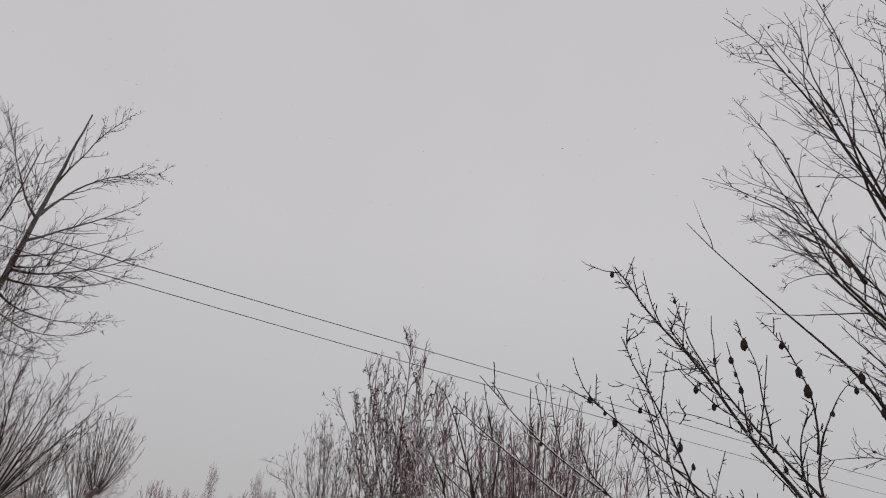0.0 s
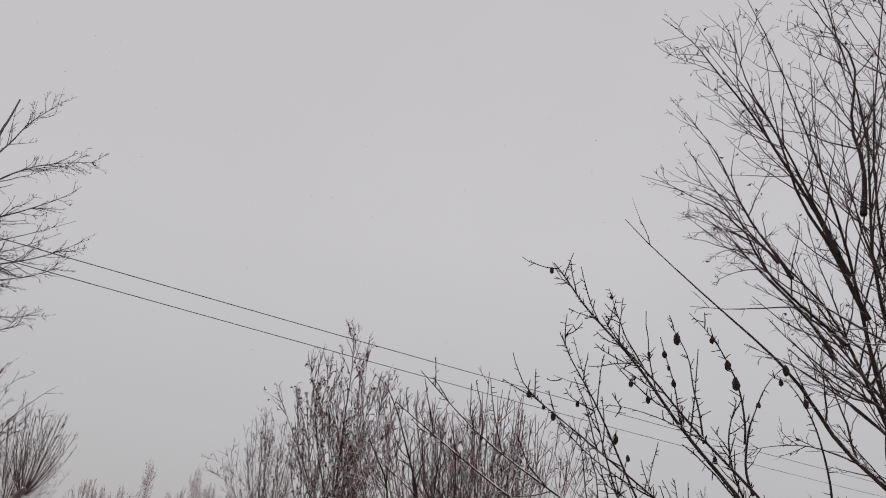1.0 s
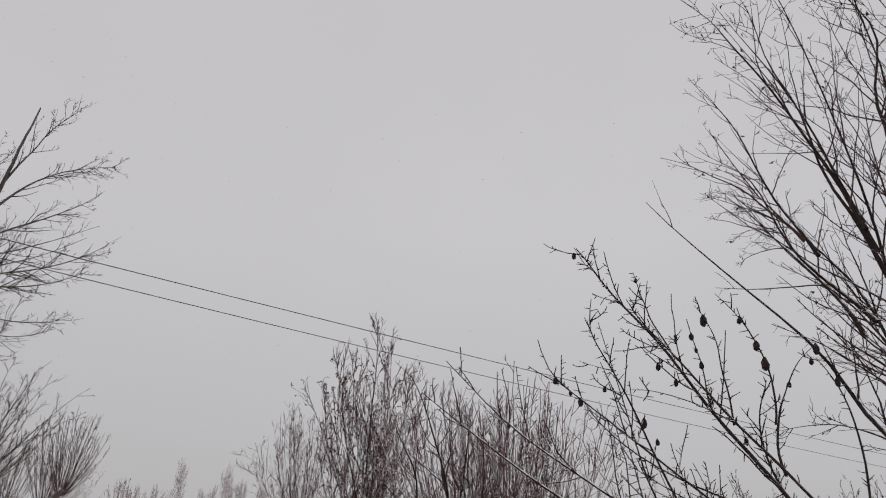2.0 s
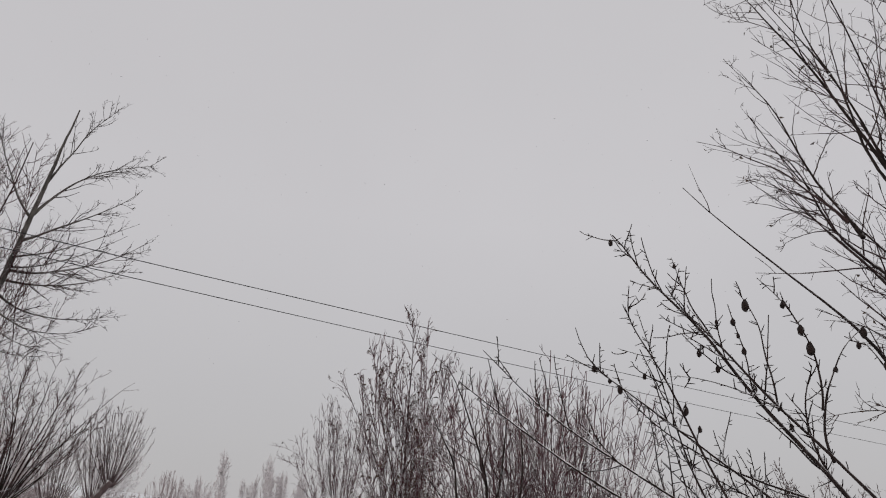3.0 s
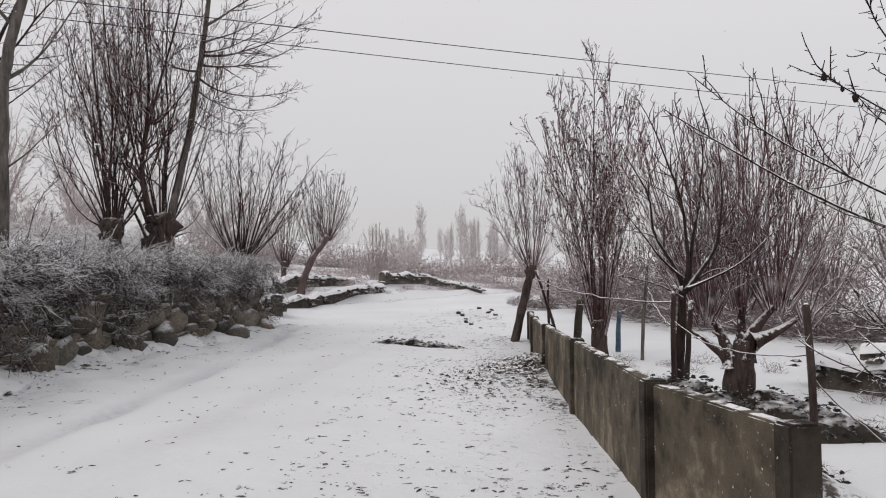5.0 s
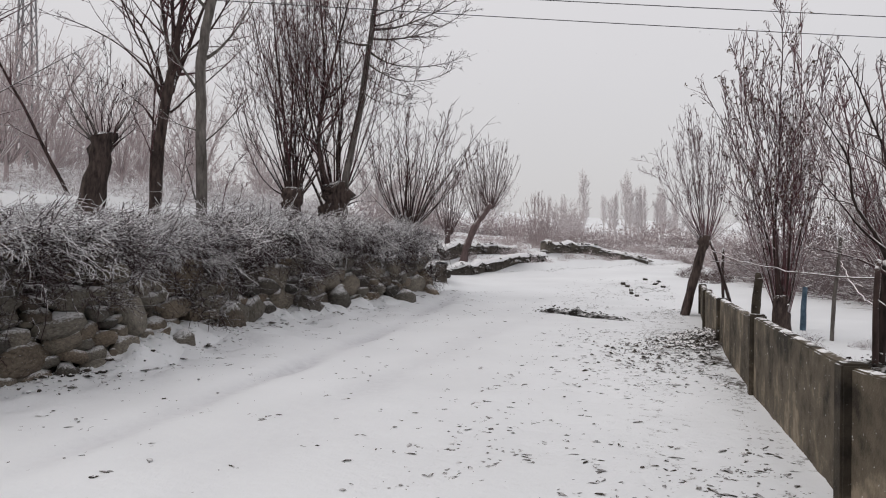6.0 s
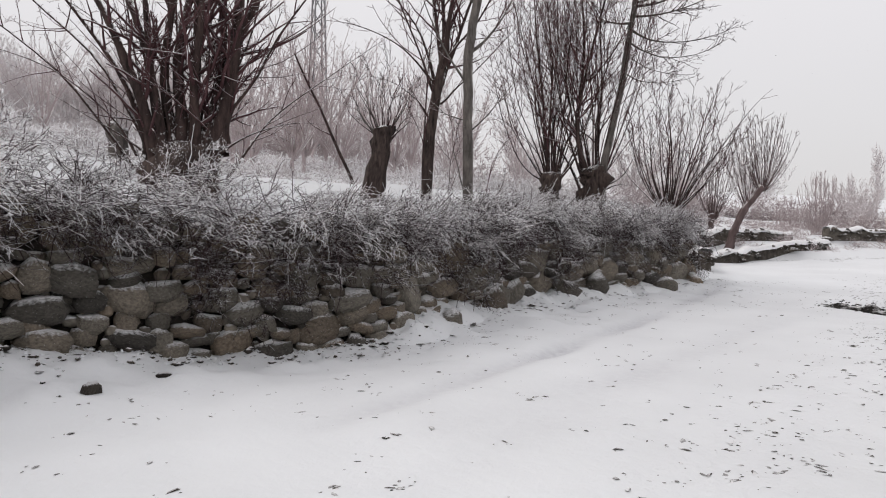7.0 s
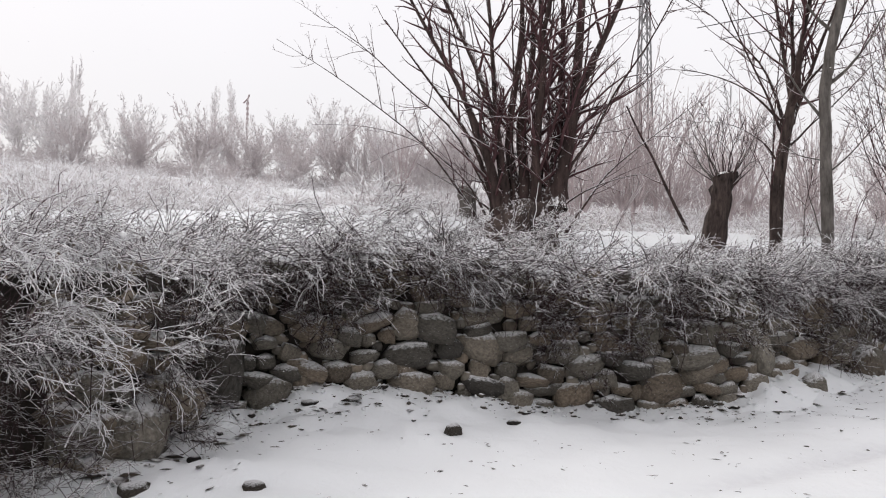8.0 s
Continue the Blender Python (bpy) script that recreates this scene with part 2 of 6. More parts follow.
class Tubes:
    """Gathers tapered, bent tubes and links them as one mesh."""

    def __init__(self):
        self.kinds = {}

    def add(self, pts, radii, sides=4):
        self.kinds.setdefault((len(pts), sides), []).append((pts, radii))
        return self

    def add_many(self, pts, radii, sides=3):
        self.kinds.setdefault((pts.shape[1], sides), []).extend(zip(pts, radii))
        return self

    def arrays(self):
        vs, fs, base = [], [], 0
        for (k, s), some in self.kinds.items():
            p = np.array([a for a, _ in some], float)
            r = np.array([b for _, b in some], float)
            m = len(p)
            t = np.gradient(p, axis=1)
            t /= np.linalg.norm(t, axis=2, keepdims=True) + 1e-9
            way = p[:, -1] - p[:, 0]
            ref = np.where((np.abs(way[:, 2]) > 0.8 * np.linalg.norm(way, axis=1))[:, None], [[1.0, 0.13, 0.0]], [[0.1, 0.07, 1.0]])[:, None]
            a = np.cross(t, np.broadcast_to(ref, t.shape))
            a /= np.linalg.norm(a, axis=2, keepdims=True) + 1e-9
            b = np.cross(t, a)
            ang = np.arange(s) * 2 * np.pi / s
            ring = a[:, :, None] * np.cos(ang)[:, None] + b[:, :, None] * np.sin(ang)[:, None]
            v = p[:, :, None] + ring * r[:, :, None, None]
            vs.append(v.reshape(-1, 3))
            i = (np.arange(m)[:, None, None] * k + np.arange(k - 1)[None, :, None]) * s
            j = np.arange(s)[None, None]
            j2 = (j + 1) % s
            q = np.stack([i + j, i + s + j, i + s + j2, i + j2], -1).reshape(-1, 4) + base
            fs.append(q)
            base += m * k * s
        return np.concatenate(vs), np.concatenate(fs)

    def link(self, name, material, parent=None, label=""):
        if not self.kinds:
            return None
        v, f = self.arrays()
        me = bpy.data.meshes.new(name)
        me.vertices.add(len(v))
        me.vertices.foreach_set("co", v.ravel())
        me.loops.add(f.size)
        me.loops.foreach_set("vertex_index", f.ravel().astype(np.int32))
        me.polygons.add(len(f))
        me.polygons.foreach_set("loop_start", np.arange(0, f.size, 4, dtype=np.int32))
        me.update(calc_edges=True)
        me.materials.append(material)
        me.shade_smooth()
        ob = new(name, me)
        if parent:
            ob.parent = parent
        return tagged(ob, label)


def smooth_step(a, b, x):
    f = np.clip((x - a) / (b - a), 0, 1)
    return f * f * (3 - 2 * f)


def unit(v):
    v = np.asarray(v, float)
    return v / (np.linalg.norm(v) + 1e-9)


def shoot(rng, start, way, length, steps, wander=0.12, lift=0.0):
    """A wandering line; lift bends it up (or down)."""
    p, d, out = np.array(start, float), unit(way), [np.array(start, float)]
    for _ in range(steps - 1):
        d = unit(d + rng.normal(0, wander, 3) + (0, 0, lift))
        p = p + d * length / (steps - 1)
        out.append(p)
    return np.array(out)


def shoot_many(rng, starts, ways, lengths, steps, wander=0.12, lift=0.0):
    """Many wandering lines at once."""
    p = np.array(starts, float)
    d = ways / (np.linalg.norm(ways, axis=1, keepdims=True) + 1e-9)
    out, step = [p], (np.asarray(lengths, float) / (steps - 1))[:, None]
    for _ in range(steps - 1):
        d = d + rng.normal(0, wander, d.shape)
        d[:, 2] += lift
        d /= np.linalg.norm(d, axis=1, keepdims=True)
        p = p + d * step
        out.append(p)
    return np.stack(out, 1)


def resample(line, k):
    f = np.linspace(0, len(line) - 1, k)
    return np.stack([np.interp(f, np.arange(len(line)), line[:, c]) for c in range(3)], 1)


def side_shoots(rng, lines, radii, lengths, count, start, angle, lift, thin, wander, steps, flat=0.0):
    """Side shoots of many lines of k points: their lines, radii at the root, lengths."""
    n, k, _ = lines.shape
    who = np.repeat(np.arange(n), count)
    f = rng.uniform(start, 0.98, len(who))
    g = f * (k - 1)
    i = np.minimum(g.astype(int), k - 2)
    a, b = lines[who, i], lines[who, i + 1]
    p = a + (b - a) * (g - i)[:, None]
    d = (b - a) / (np.linalg.norm(b - a, axis=1, keepdims=True) + 1e-9)
    side = np.cross(d, rng.normal(0, 1, d.shape))
    side /= np.linalg.norm(side, axis=1, keepdims=True) + 1e-9
    ang = np.radians(angle * rng.uniform(0.55, 1.25, len(who)))[:, None]
    way = d * np.cos(ang) + side * np.sin(ang)
    way[:, 2] *= 1 - flat
    n2 = lengths[who] * rng.uniform(0.4, 1.0, len(who)) * (1.12 - 0.72 * f)
    r2 = np.clip(radii[who] * (1 - 0.8 * f) * 0.55, thin, max(0.016, thin))
    return shoot_many(rng, p, way, n2, steps, wander, lift), r2, n2


def fine_twigs(rng, name, starts, ends, width, material, parent=None, label=""):
    """Hair-fine twigs, far more than could be counted: each one a sliver that tapers from its root to its tip."""
    m = len(starts)
    d = ends - starts
    side = np.cross(d, rng.normal(0, 1, (m, 3)))
    side *= (np.broadcast_to(width, (m,)) * rng.uniform(0.7, 1.3, m) / 2 / (np.linalg.norm(side, axis=1) + 1e-9))[:, None]
    v = np.stack([starts - side, starts + side, ends], 1).reshape(-1, 3)
    me = bpy.data.meshes.new(name)
    me.vertices.add(3 * m)
    me.vertices.foreach_set("co", v.ravel())
    me.loops.add(3 * m)
    me.loops.foreach_set("vertex_index", np.arange(3 * m, dtype=np.int32))
    me.polygons.add(m)
    me.polygons.foreach_set("loop_start", np.arange(0, 3 * m, 3, dtype=np.int32))
    me.update(calc_edges=True)
    me.materials.append(material)
    ob = new(name, me)
    if parent:
        ob.parent = parent
    return tagged(ob, label, kind="stuff")


def leaf_blades(rng, spots, size, name, material, parent, label=""):
    """Small dry leaves, each a bent blade of two faces, hanging at the spots."""
    m = len(spots)
    down = np.stack([rng.normal(0, 0.5, m), rng.normal(0, 0.5, m), rng.uniform(-1, 0.5, m)], 1)
    down /= np.linalg.norm(down, axis=1, keepdims=True)
    wide = np.cross(down, rng.normal(0, 1, (m, 3)))
    wide /= np.linalg.norm(wide, axis=1, keepdims=True)
    curl = np.cross(down, wide)
    n = (size * rng.uniform(0.6, 1.3, m))[:, None]
    a, tip = spots, spots + down * n + curl * n * 0.25
    mid = spots + down * n * 0.5 - curl * n * 0.12
    l, r = mid + wide * n * 0.24, mid - wide * n * 0.24
    v = np.stack([a, l, tip, r, mid], 1).reshape(-1, 3)
    base = np.arange(m) * 5
    f = np.concatenate([np.stack([base, base + 1, base + 4], 1), np.stack([base + 1, base + 2, base + 4], 1), np.stack([base + 2, base + 3, base + 4], 1), np.stack([base + 3, base, base + 4], 1)])
    return tagged(link_mesh(name, v.tolist(), f.tolist(), material, parent, label), kind="stuff")


def trunk_tube(rng, line, radii, sides=12, rough=0.1):
    """A trunk with ridged, uneven bark: verts and faces, closed at the top."""
    n = len(line)
    verts, faces = [], []
    t = np.gradient(line, axis=0)
    lump = 1 + rng.normal(0, rough, (n, sides))
    ridge = 1 + rng.normal(0, rough * 0.9, sides)
    for i in range(n):
        d = unit(t[i])
        a = unit(np.cross(d, (0.2, 1, 0.1)))
        b = np.cross(d, a)
        for j in range(sides):
            ang = 2 * math.pi * j / sides
            verts.append(tuple(line[i] + (a * math.cos(ang) + b * math.sin(ang)) * radii[i] * lump[i, j] * ridge[j]))
    for i in range(n - 1):
        for j in range(sides):
            k = (j + 1) % sides
            faces.append((i * sides + j, i * sides + k, (i + 1) * sides + k, (i + 1) * sides + j))
    verts.append(tuple(line[-1] + unit(t[-1]) * radii[-1] * 0.25))
    for j in range(sides):
        faces.append(((n - 1) * sides + j, (n - 1) * sides + (j + 1) % sides, len(verts) - 1))
    return verts, faces


def bent(rng, a, b, c, k, sway):
    """A limb's line from a past b to c, with a slow sway that dies out at its root."""
    f = np.linspace(0, 1, k)[:, None]
    q = 2 * b - (a + c) / 2
    line = a * (1 - f) ** 2 + q * 2 * f * (1 - f) + c * f * f
    n = np.linalg.norm(c - a)
    for turns in (1.3, 2.7, 5.1):
        line += rng.normal(0, sway * n / turns, 3) * (1, 1, 0.4) * np.sin(turns * np.pi * f + rng.uniform(0, 6.28)) * np.minimum(1, 3 * f) * 0.6
    return line


def branch(rng, lines, radii, lens, per_metre, start, angle, lift, reach, thin, steps, wander, cap):
    """Side branches all along many lines, shorter towards the tips: their lines, radii and lengths."""
    n, k, _ = lines.shape
    count = np.maximum(1, rng.poisson(per_metre * lens * (1 - start)))
    who = np.repeat(np.arange(n), count)
    f = start + (0.985 - start) * rng.random(len(who)) ** 0.85
    g = f * (k - 1)
    i = np.minimum(g.astype(int), k - 2)
    a, b = lines[who, i], lines[who, i + 1]
    p = a + (b - a) * (g - i)[:, None]
    d = (b - a) / (np.linalg.norm(b - a, axis=1, keepdims=True) + 1e-9)
    side = np.cross(d, rng.normal(0, 1, d.shape))
    side /= np.linalg.norm(side, axis=1, keepdims=True) + 1e-9
    ang = np.radians(angle * rng.uniform(0.6, 1.3, len(who)))[:, None]
    n2 = np.clip(reach * lens[who] * (1.1 - 0.75 * f) * rng.uniform(0.4, 1.0, len(who)), 0.07, cap)
    r2 = np.clip(radii[who] * (1 - 0.75 * f) * 0.55, thin, 0.03)
    return shoot_many(rng, p, d * np.cos(ang) + side * np.sin(ang), n2, steps, wander, lift), r2, n2


def bare_tree(name, at, label, trunk, stems, seed, wood=BARK_WILLOW, twig=BARK_TWIG, per=(4.0, 5.0, 5.0), reach=(0.42, 0.5, 0.5), angle=42, lift=0.05, thin=0.004,
              sway=0.035, start=0.25, group="", leaves=0, leaf=0.05, cap=1.8, rough=0.11, trunk_wood=None):
    """A leafless tree. trunk: rows of x, z, radius; stems: rows of x, z at the root, on the way and at the tip, how far the tip lies back, radius;
    x to the right as seen from the road, z over the road."""
    rng = np.random.default_rng(seed)
    home = thing(name, at, label, "tree", group)
    away = unit((at[0], at[1], 0))
    right = np.array((away[1], -away[0], 0))

    def spot(x, z, back=0.0):
        return right * x + away * back + np.array((0, 0, z - at[2]))

    if trunk:
        t = np.array(trunk, float)
        k = max(8, int((t[-1, 1] - t[0, 1]) / 0.12))
        g = np.linspace(0, len(t) - 1, k)
        x, z, r = (np.interp(g, np.arange(len(t)), t[:, c]) for c in range(3))
        x = x + np.convolve(rng.normal(0, 0.02, k + 6), np.ones(7) / 7, "valid")
        v, fc = trunk_tube(rng, np.array([spot(a, b) for a, b in zip(x, z)]), r, 16, rough)
        link_mesh("trunk", v, fc, trunk_wood or (BARK_TRUNK if wood == BARK_WILLOW else wood), home)
    lines, rads, lens = [], [], []
    for x0, z0, x1, z1, x2, z2, back, r in stems:
        k = 14
        line = bent(rng, spot(x0, z0, rng.normal(0, 0.04)), spot(x1, z1, back * 0.4), spot(x2, z2, back), k, sway)
        limb = Tubes()
        limb.add(line, np.maximum(r * (1 - 0.85 * np.linspace(0, 1, k) ** 0.8 + 0.5 * np.exp(-9 * np.linspace(0, 1, k))), thin * 0.8), 8 if r > 0.05 else 5)
        limb.link("limb", wood if r > 0.012 else twig, home)
        lines.append(line)
        rads.append(r)
        lens.append(np.linalg.norm(np.diff(line, axis=0), axis=1).sum())
    lines, rads, lens = np.array(lines), np.array(rads), np.array(lens)
    crown, tips = Tubes(), []
    for level, steps in enumerate((7, 5, 3)):
        if not per[level]:
            break
        lines, rads, lens = branch(rng, lines, rads, lens, per[level], start if level == 0 else 0.12, angle * (1 + 0.12 * level), lift, reach[level], thin * (1.25, 1.0, 0.8)[level], steps, (0.1, 0.14, 0.2)[level], cap / (1, 2, 5)[level])
        crown.add_many(lines, rads[:, None] * (1 - (0.7, 0.5, 0.4)[level] * np.linspace(0, 1, steps)), 4 if level == 0 else 3)
        tips.append(lines[:, -1])
    crown_part = tagged(crown.link("crown", twig, home), kind="stuff")
    if leaves:
        ends = np.concatenate(tips[1:] or tips)
        leaf_blades(rng, ends[rng.integers(0, len(ends), leaves)], leaf, "dry_foliage", DRY_LEAF, crown_part, "a few curled dry leaves")
    return home


def rods(rng, count, head, half, top, drop, wide=0.12, bulge=0.1, r=0.011, deep=0.45, jitter=0.3, shift=0.0):
    """Rows of stems for a pollard head: rods that leave the head, bow outwards and rise to a domed outline."""
    rows = []
    for k in range(count):
        u = max(-1.05, min(1.05, (k + 0.5) / count * 2 - 1 + rng.normal(0, 0.07)))
        f = 1 - jitter * rng.random() ** 1.5
        x0, z0 = head[0] + wide * u, head[1] + rng.uniform(-0.14, 0.05)
        x2, z2 = head[0] + (u * half + shift) * f, head[1] + (top - head[1] - drop * u * u) * f
        rows.append((x0, z0, (x0 + x2) / 2 + bulge * u * half, (z0 + z2) / 2, x2, z2, rng.normal(0, deep * half), r * rng.uniform(0.6, 1.3)))
    return rows


# ---- lie of the land ----
# foot of the retaining wall beside the road, from behind the eye to the far lane
WALL = np.array([(-3.6, -9.0), (-5.2, -4.2), (-5.95, -2.35), (-7.5, -2.15), (-8.1, -0.7), (-8.55, 1.4), (-8.75, 3.9), (-9.7, 4.9), (-11.1, 8.2), (-11.9, 11.4), (-12.9, 14.2), (-17.9, 20.2), (-17.5, 23.3), (-16.2, 26.0), (-16.1, 28.4), (-15.0, 30.5), (-13.0, 42.0), (-8.0, 90.0)])


smooth = smooth_step


def from_wall(x, y):
    """Distance behind the wall's foot (minus: on the road's side)."""
    x, y = np.asarray(x, float), np.asarray(y, float)
    best, sign = np.full(x.shape, 1e9), np.ones(x.shape)
    for (ax, ay), (bx, by) in zip(WALL[:-1], WALL[1:]):
        ux, uy = bx - ax, by - ay
        f = np.clip(((x - ax) * ux + (y - ay) * uy) / (ux * ux + uy * uy), 0, 1)
        d = np.hypot(x - ax - f * ux, y - ay - f * uy)
        s = np.sign(ux * (y - ay) - uy * (x - ax))
        near = d < best - 1e-9
        best, sign = np.where(near, d, best), np.where(near, s, sign)
    return best * np.where(sign == 0, 1, sign)


def value_noise(x, y, seed):
    """Smooth noise from -1 to 1 on a grid of one metre."""
    def corner(i, j):
        h = np.sin(i * 127.1 + j * 311.7 + seed * 74.7) * 43758.5453
        return (h - np.floor(h)) * 2 - 1
    i, j = np.floor(x), np.floor(y)
    u, v = x - i, y - j
    u, v = u * u * (3 - 2 * u), v * v * (3 - 2 * v)
    return (corner(i, j) * (1 - u) + corner(i + 1, j) * u) * (1 - v) + (corner(i, j + 1) * (1 - u) + corner(i + 1, j + 1) * u) * v


def road_height(x, y):
    q = np.clip(np.hypot(x, y) - 6, 0, 30)
    return 0.00085 * q * q


def terrace(y):
    """Height of the field behind the wall over the road."""
    return 1.5 - 0.15 * smooth(8, 14, y) - 1.02 * smooth(15, 20, y) - 0.25 * smooth(26, 40, y)


RUTS = (((-4.0, -0.7), (-11.6, 13.9), 0.15), ((-2.6, -1.0), (-9.9, 14.6), 0.3), ((-3.2, -2.2), (-8.3, 12.6), 0.22))


def ruts(x, y):
    """How deep in each wheel rut a place lies, 0 to 1."""
    out = []
    for (ax, ay), (bx, by), wide in RUTS:
        ux, uy = bx - ax, by - ay
        off = ((x - ax) * uy - (y - ay) * ux) / math.hypot(ux, uy) + 0.12 * value_noise(x * 0.25, y * 0.25, 7)
        out.append(np.exp(-((off / wide) ** 2)) * np.clip(0.6 + 0.5 * value_noise(x * 0.9, y * 0.9, 8), 0, 1) * smooth(1.0, 3.0, y) * smooth(16, 12, y))
    return out


def land(x, y):
    x, y = np.asarray(x, float), np.asarray(y, float)
    d = from_wall(x, y)
    z = road_height(x, y)
    # snow pushed against the wall's foot
    z = z + 0.13 * smooth(-2.6, -0.3, d) * smooth(4.0, 6.5, y) * smooth(22, 15, y) + 0.24 * smooth(-2.2, -0.2, d) * np.exp(-(((y + 0.4) / 1.5) ** 2)) + 0.05 * smooth(-1.0, 0, d)
    # behind the wall: a strip of made ground, down the lane with a second step, then the hillside
    second = smooth(16, 20, y)
    behind = terrace(y) + 0.55 * ((1 - second) * smooth(0.3, 2.6, d) + 0.5 * second * smooth(1.3, 1.6, d)) + 0.088 * np.clip(d - 2, 0, 45) + 0.0012 * np.clip(d - 9, 0, 32) ** 2
    z = z + behind * smooth(0.12, 0.42, d)
    # earth heaped where the concrete wall begins, and made ground in the garden behind it
    z = z + 0.2 * np.exp(-(((x + 3.95) / 0.7) ** 2 + ((y - 11.3) / 1.9) ** 2))
    inside = (x + 1.05) * 0.905 + (y - 4.87) * 0.425
    z = z + 0.42 * smooth(0.02, 0.2, inside) * smooth(1.6, 0.5, inside) * smooth(4.0, 4.7, y) * smooth(9.5, 7.0, y)
    # wheel ruts and lumps
    for rut, deep in zip(ruts(x, y), (0.095, 0.025, 0.03)):
        z = z - deep * rut
    z = z + 0.045 * value_noise(x * 0.45, y * 0.45, 1) + 0.02 * value_noise(x * 1.7, y * 1.7, 2) + 0.012 * value_noise(x * 5, y * 5, 3) * (0.3 + smooth(-3.0, -1.0, d) + smooth(2.0, 0.6, np.abs((x + 0.05) + 0.47 * (y - 2.3) + 1.0)))
    # trodden, lumpy snow along the wall's foot
    z = z + 0.06 * smooth(-2.3, -0.8, d) * smooth(0.2, -0.1, d) * (value_noise(x * 2.6, y * 2.6, 13) + 0.6 * value_noise(x * 6.5, y * 6.5, 14))
    z = z + 0.15 * smooth(1, 6, d) * value_noise(x * 0.3, y * 0.3, 5) + 0.06 * smooth(0.5, 3, d) * value_noise(x, y, 6)
    return z


def land_at(x, y):
    return float(land(np.array([x]), np.array([y]))[0])


def spaced(low, high, fine, step, far):
    """Coordinates: fine between low and high, ever coarser out to far."""
    mid = list(np.arange(low, high, fine))
    out, s, p = [], step, high
    while p < far:
        out.append(p)
        p, s = p + s, s * 1.09
    back, s, p = [], step, low - step
    while p > -far:
        back.append(p)
        p, s = p - s, s * 1.09
    return np.array(back[::-1] + mid + out)


def build_ground():
    xs, ys = spaced(-13.5, 2.5, 0.115, 0.14, 600), spaced(-3.0, 15.0, 0.115, 0.14, 600)
    gx, gy = np.meshgrid(xs, ys)
    gz = land(gx, gy)
    nx, ny = len(xs), len(ys)
    v = np.stack([gx, gy, gz], -1).reshape(-1, 3)
    i = (np.arange(ny - 1)[:, None] * nx + np.arange(nx - 1)[None]).ravel()
    f = np.stack([i, i + 1, i + nx + 1, i + nx], -1)
    me = bpy.data.meshes.new("ground")
    me.vertices.add(len(v))
    me.vertices.foreach_set("co", v.ravel())
    me.loops.add(f.size)
    me.loops.foreach_set("vertex_index", f.ravel().astype(np.int32))
    me.polygons.add(len(f))
    me.polygons.foreach_set("loop_start", np.arange(0, f.size, 4, dtype=np.int32))
    me.update(calc_edges=True)
    me.materials.append(GROUND_SNOW)
    me.shade_smooth()
    d = from_wall(gx, gy)
    bare = 1.06 * np.exp(-(((gx + 3.9) / 0.85) ** 2 + ((gy - 11.0) / 2.2) ** 2))
    strip = np.abs(gx - (-0.05 - 0.47 * (gy - 2.3)))
    bare = np.maximum(bare, (0.54 + 0.3 * value_noise(gx * 1.6, gy * 1.6, 21)) * np.exp(-(strip / 0.75) ** 2) * smooth(14, 10, gy) * smooth(2.6, 3.8, gy))
    bare = np.maximum(bare, 0.6 * np.exp(-((strip - 1.0) / 1.1) ** 2) * smooth(2, 5, gy) * smooth(24, 14, gy))
    bare = np.maximum(bare, 0.66 * smooth(-0.9, -0.1, d) * smooth(0.5, 0.2, d))
    inside = (gx + 1.05) * 0.905 + (gy - 4.87) * 0.425
    bare = np.maximum(bare, 0.85 * smooth(0.0, 0.15, inside) * smooth(1.5, 0.6, inside) * smooth(3.9, 4.6, gy) * smooth(9.6, 7.2, gy))
    bare = np.maximum(bare, (0.5 + 0.15 * value_noise(gx * 0.4, gy * 0.4, 9)) * smooth(1.5, 5, d))
    at = me.attributes.new("bare", "FLOAT", "POINT")
    at.data.foreach_set("value", bare.ravel())
    at = me.attributes.new("packed", "FLOAT", "POINT")
    r = ruts(gx, gy)
    at.data.foreach_set("value", np.clip(0.9 * r[0] + 0.3 * r[1] + 0.25 * r[2], 0, 1).ravel())
    return tagged(new("ground", me), "snow-covered road and fields with thin dirty patches", "ground", kind="structure")


build_ground()


# ---- concrete wall ----
def box(bm, x0, x1, y0, y1, z0, z1, m=Matrix.Identity(4), bevel=0.0, cuts=0, rng=None, rough=0.0):
    made = bmesh.ops.create_cube(bm, size=1.0)["verts"]
    for v in made:
        v.co = Vector(((x0 + x1) / 2 + v.co.x * (x1 - x0), (y0 + y1) / 2 + v.co.y * (y1 - y0), (z0 + z1) / 2 + v.co.z * (z1 - z0)))
    edges = list({e for v in made for e in v.link_edges})
    if bevel:
        made = [v for v in bmesh.ops.bevel(bm, geom=edges, offset=bevel, segments=2, affect="EDGES")["verts"]]
    bmesh.ops.transform(bm, matrix=m, verts=made)
    return made


POSTS = [(-0.18, 3.72), (-1.05, 4.87), (-2.46, 7.8), (-3.74, 10.5), (-4.9, 13.1), (-5.95, 15.7)]
WALL_TOP = 0.82


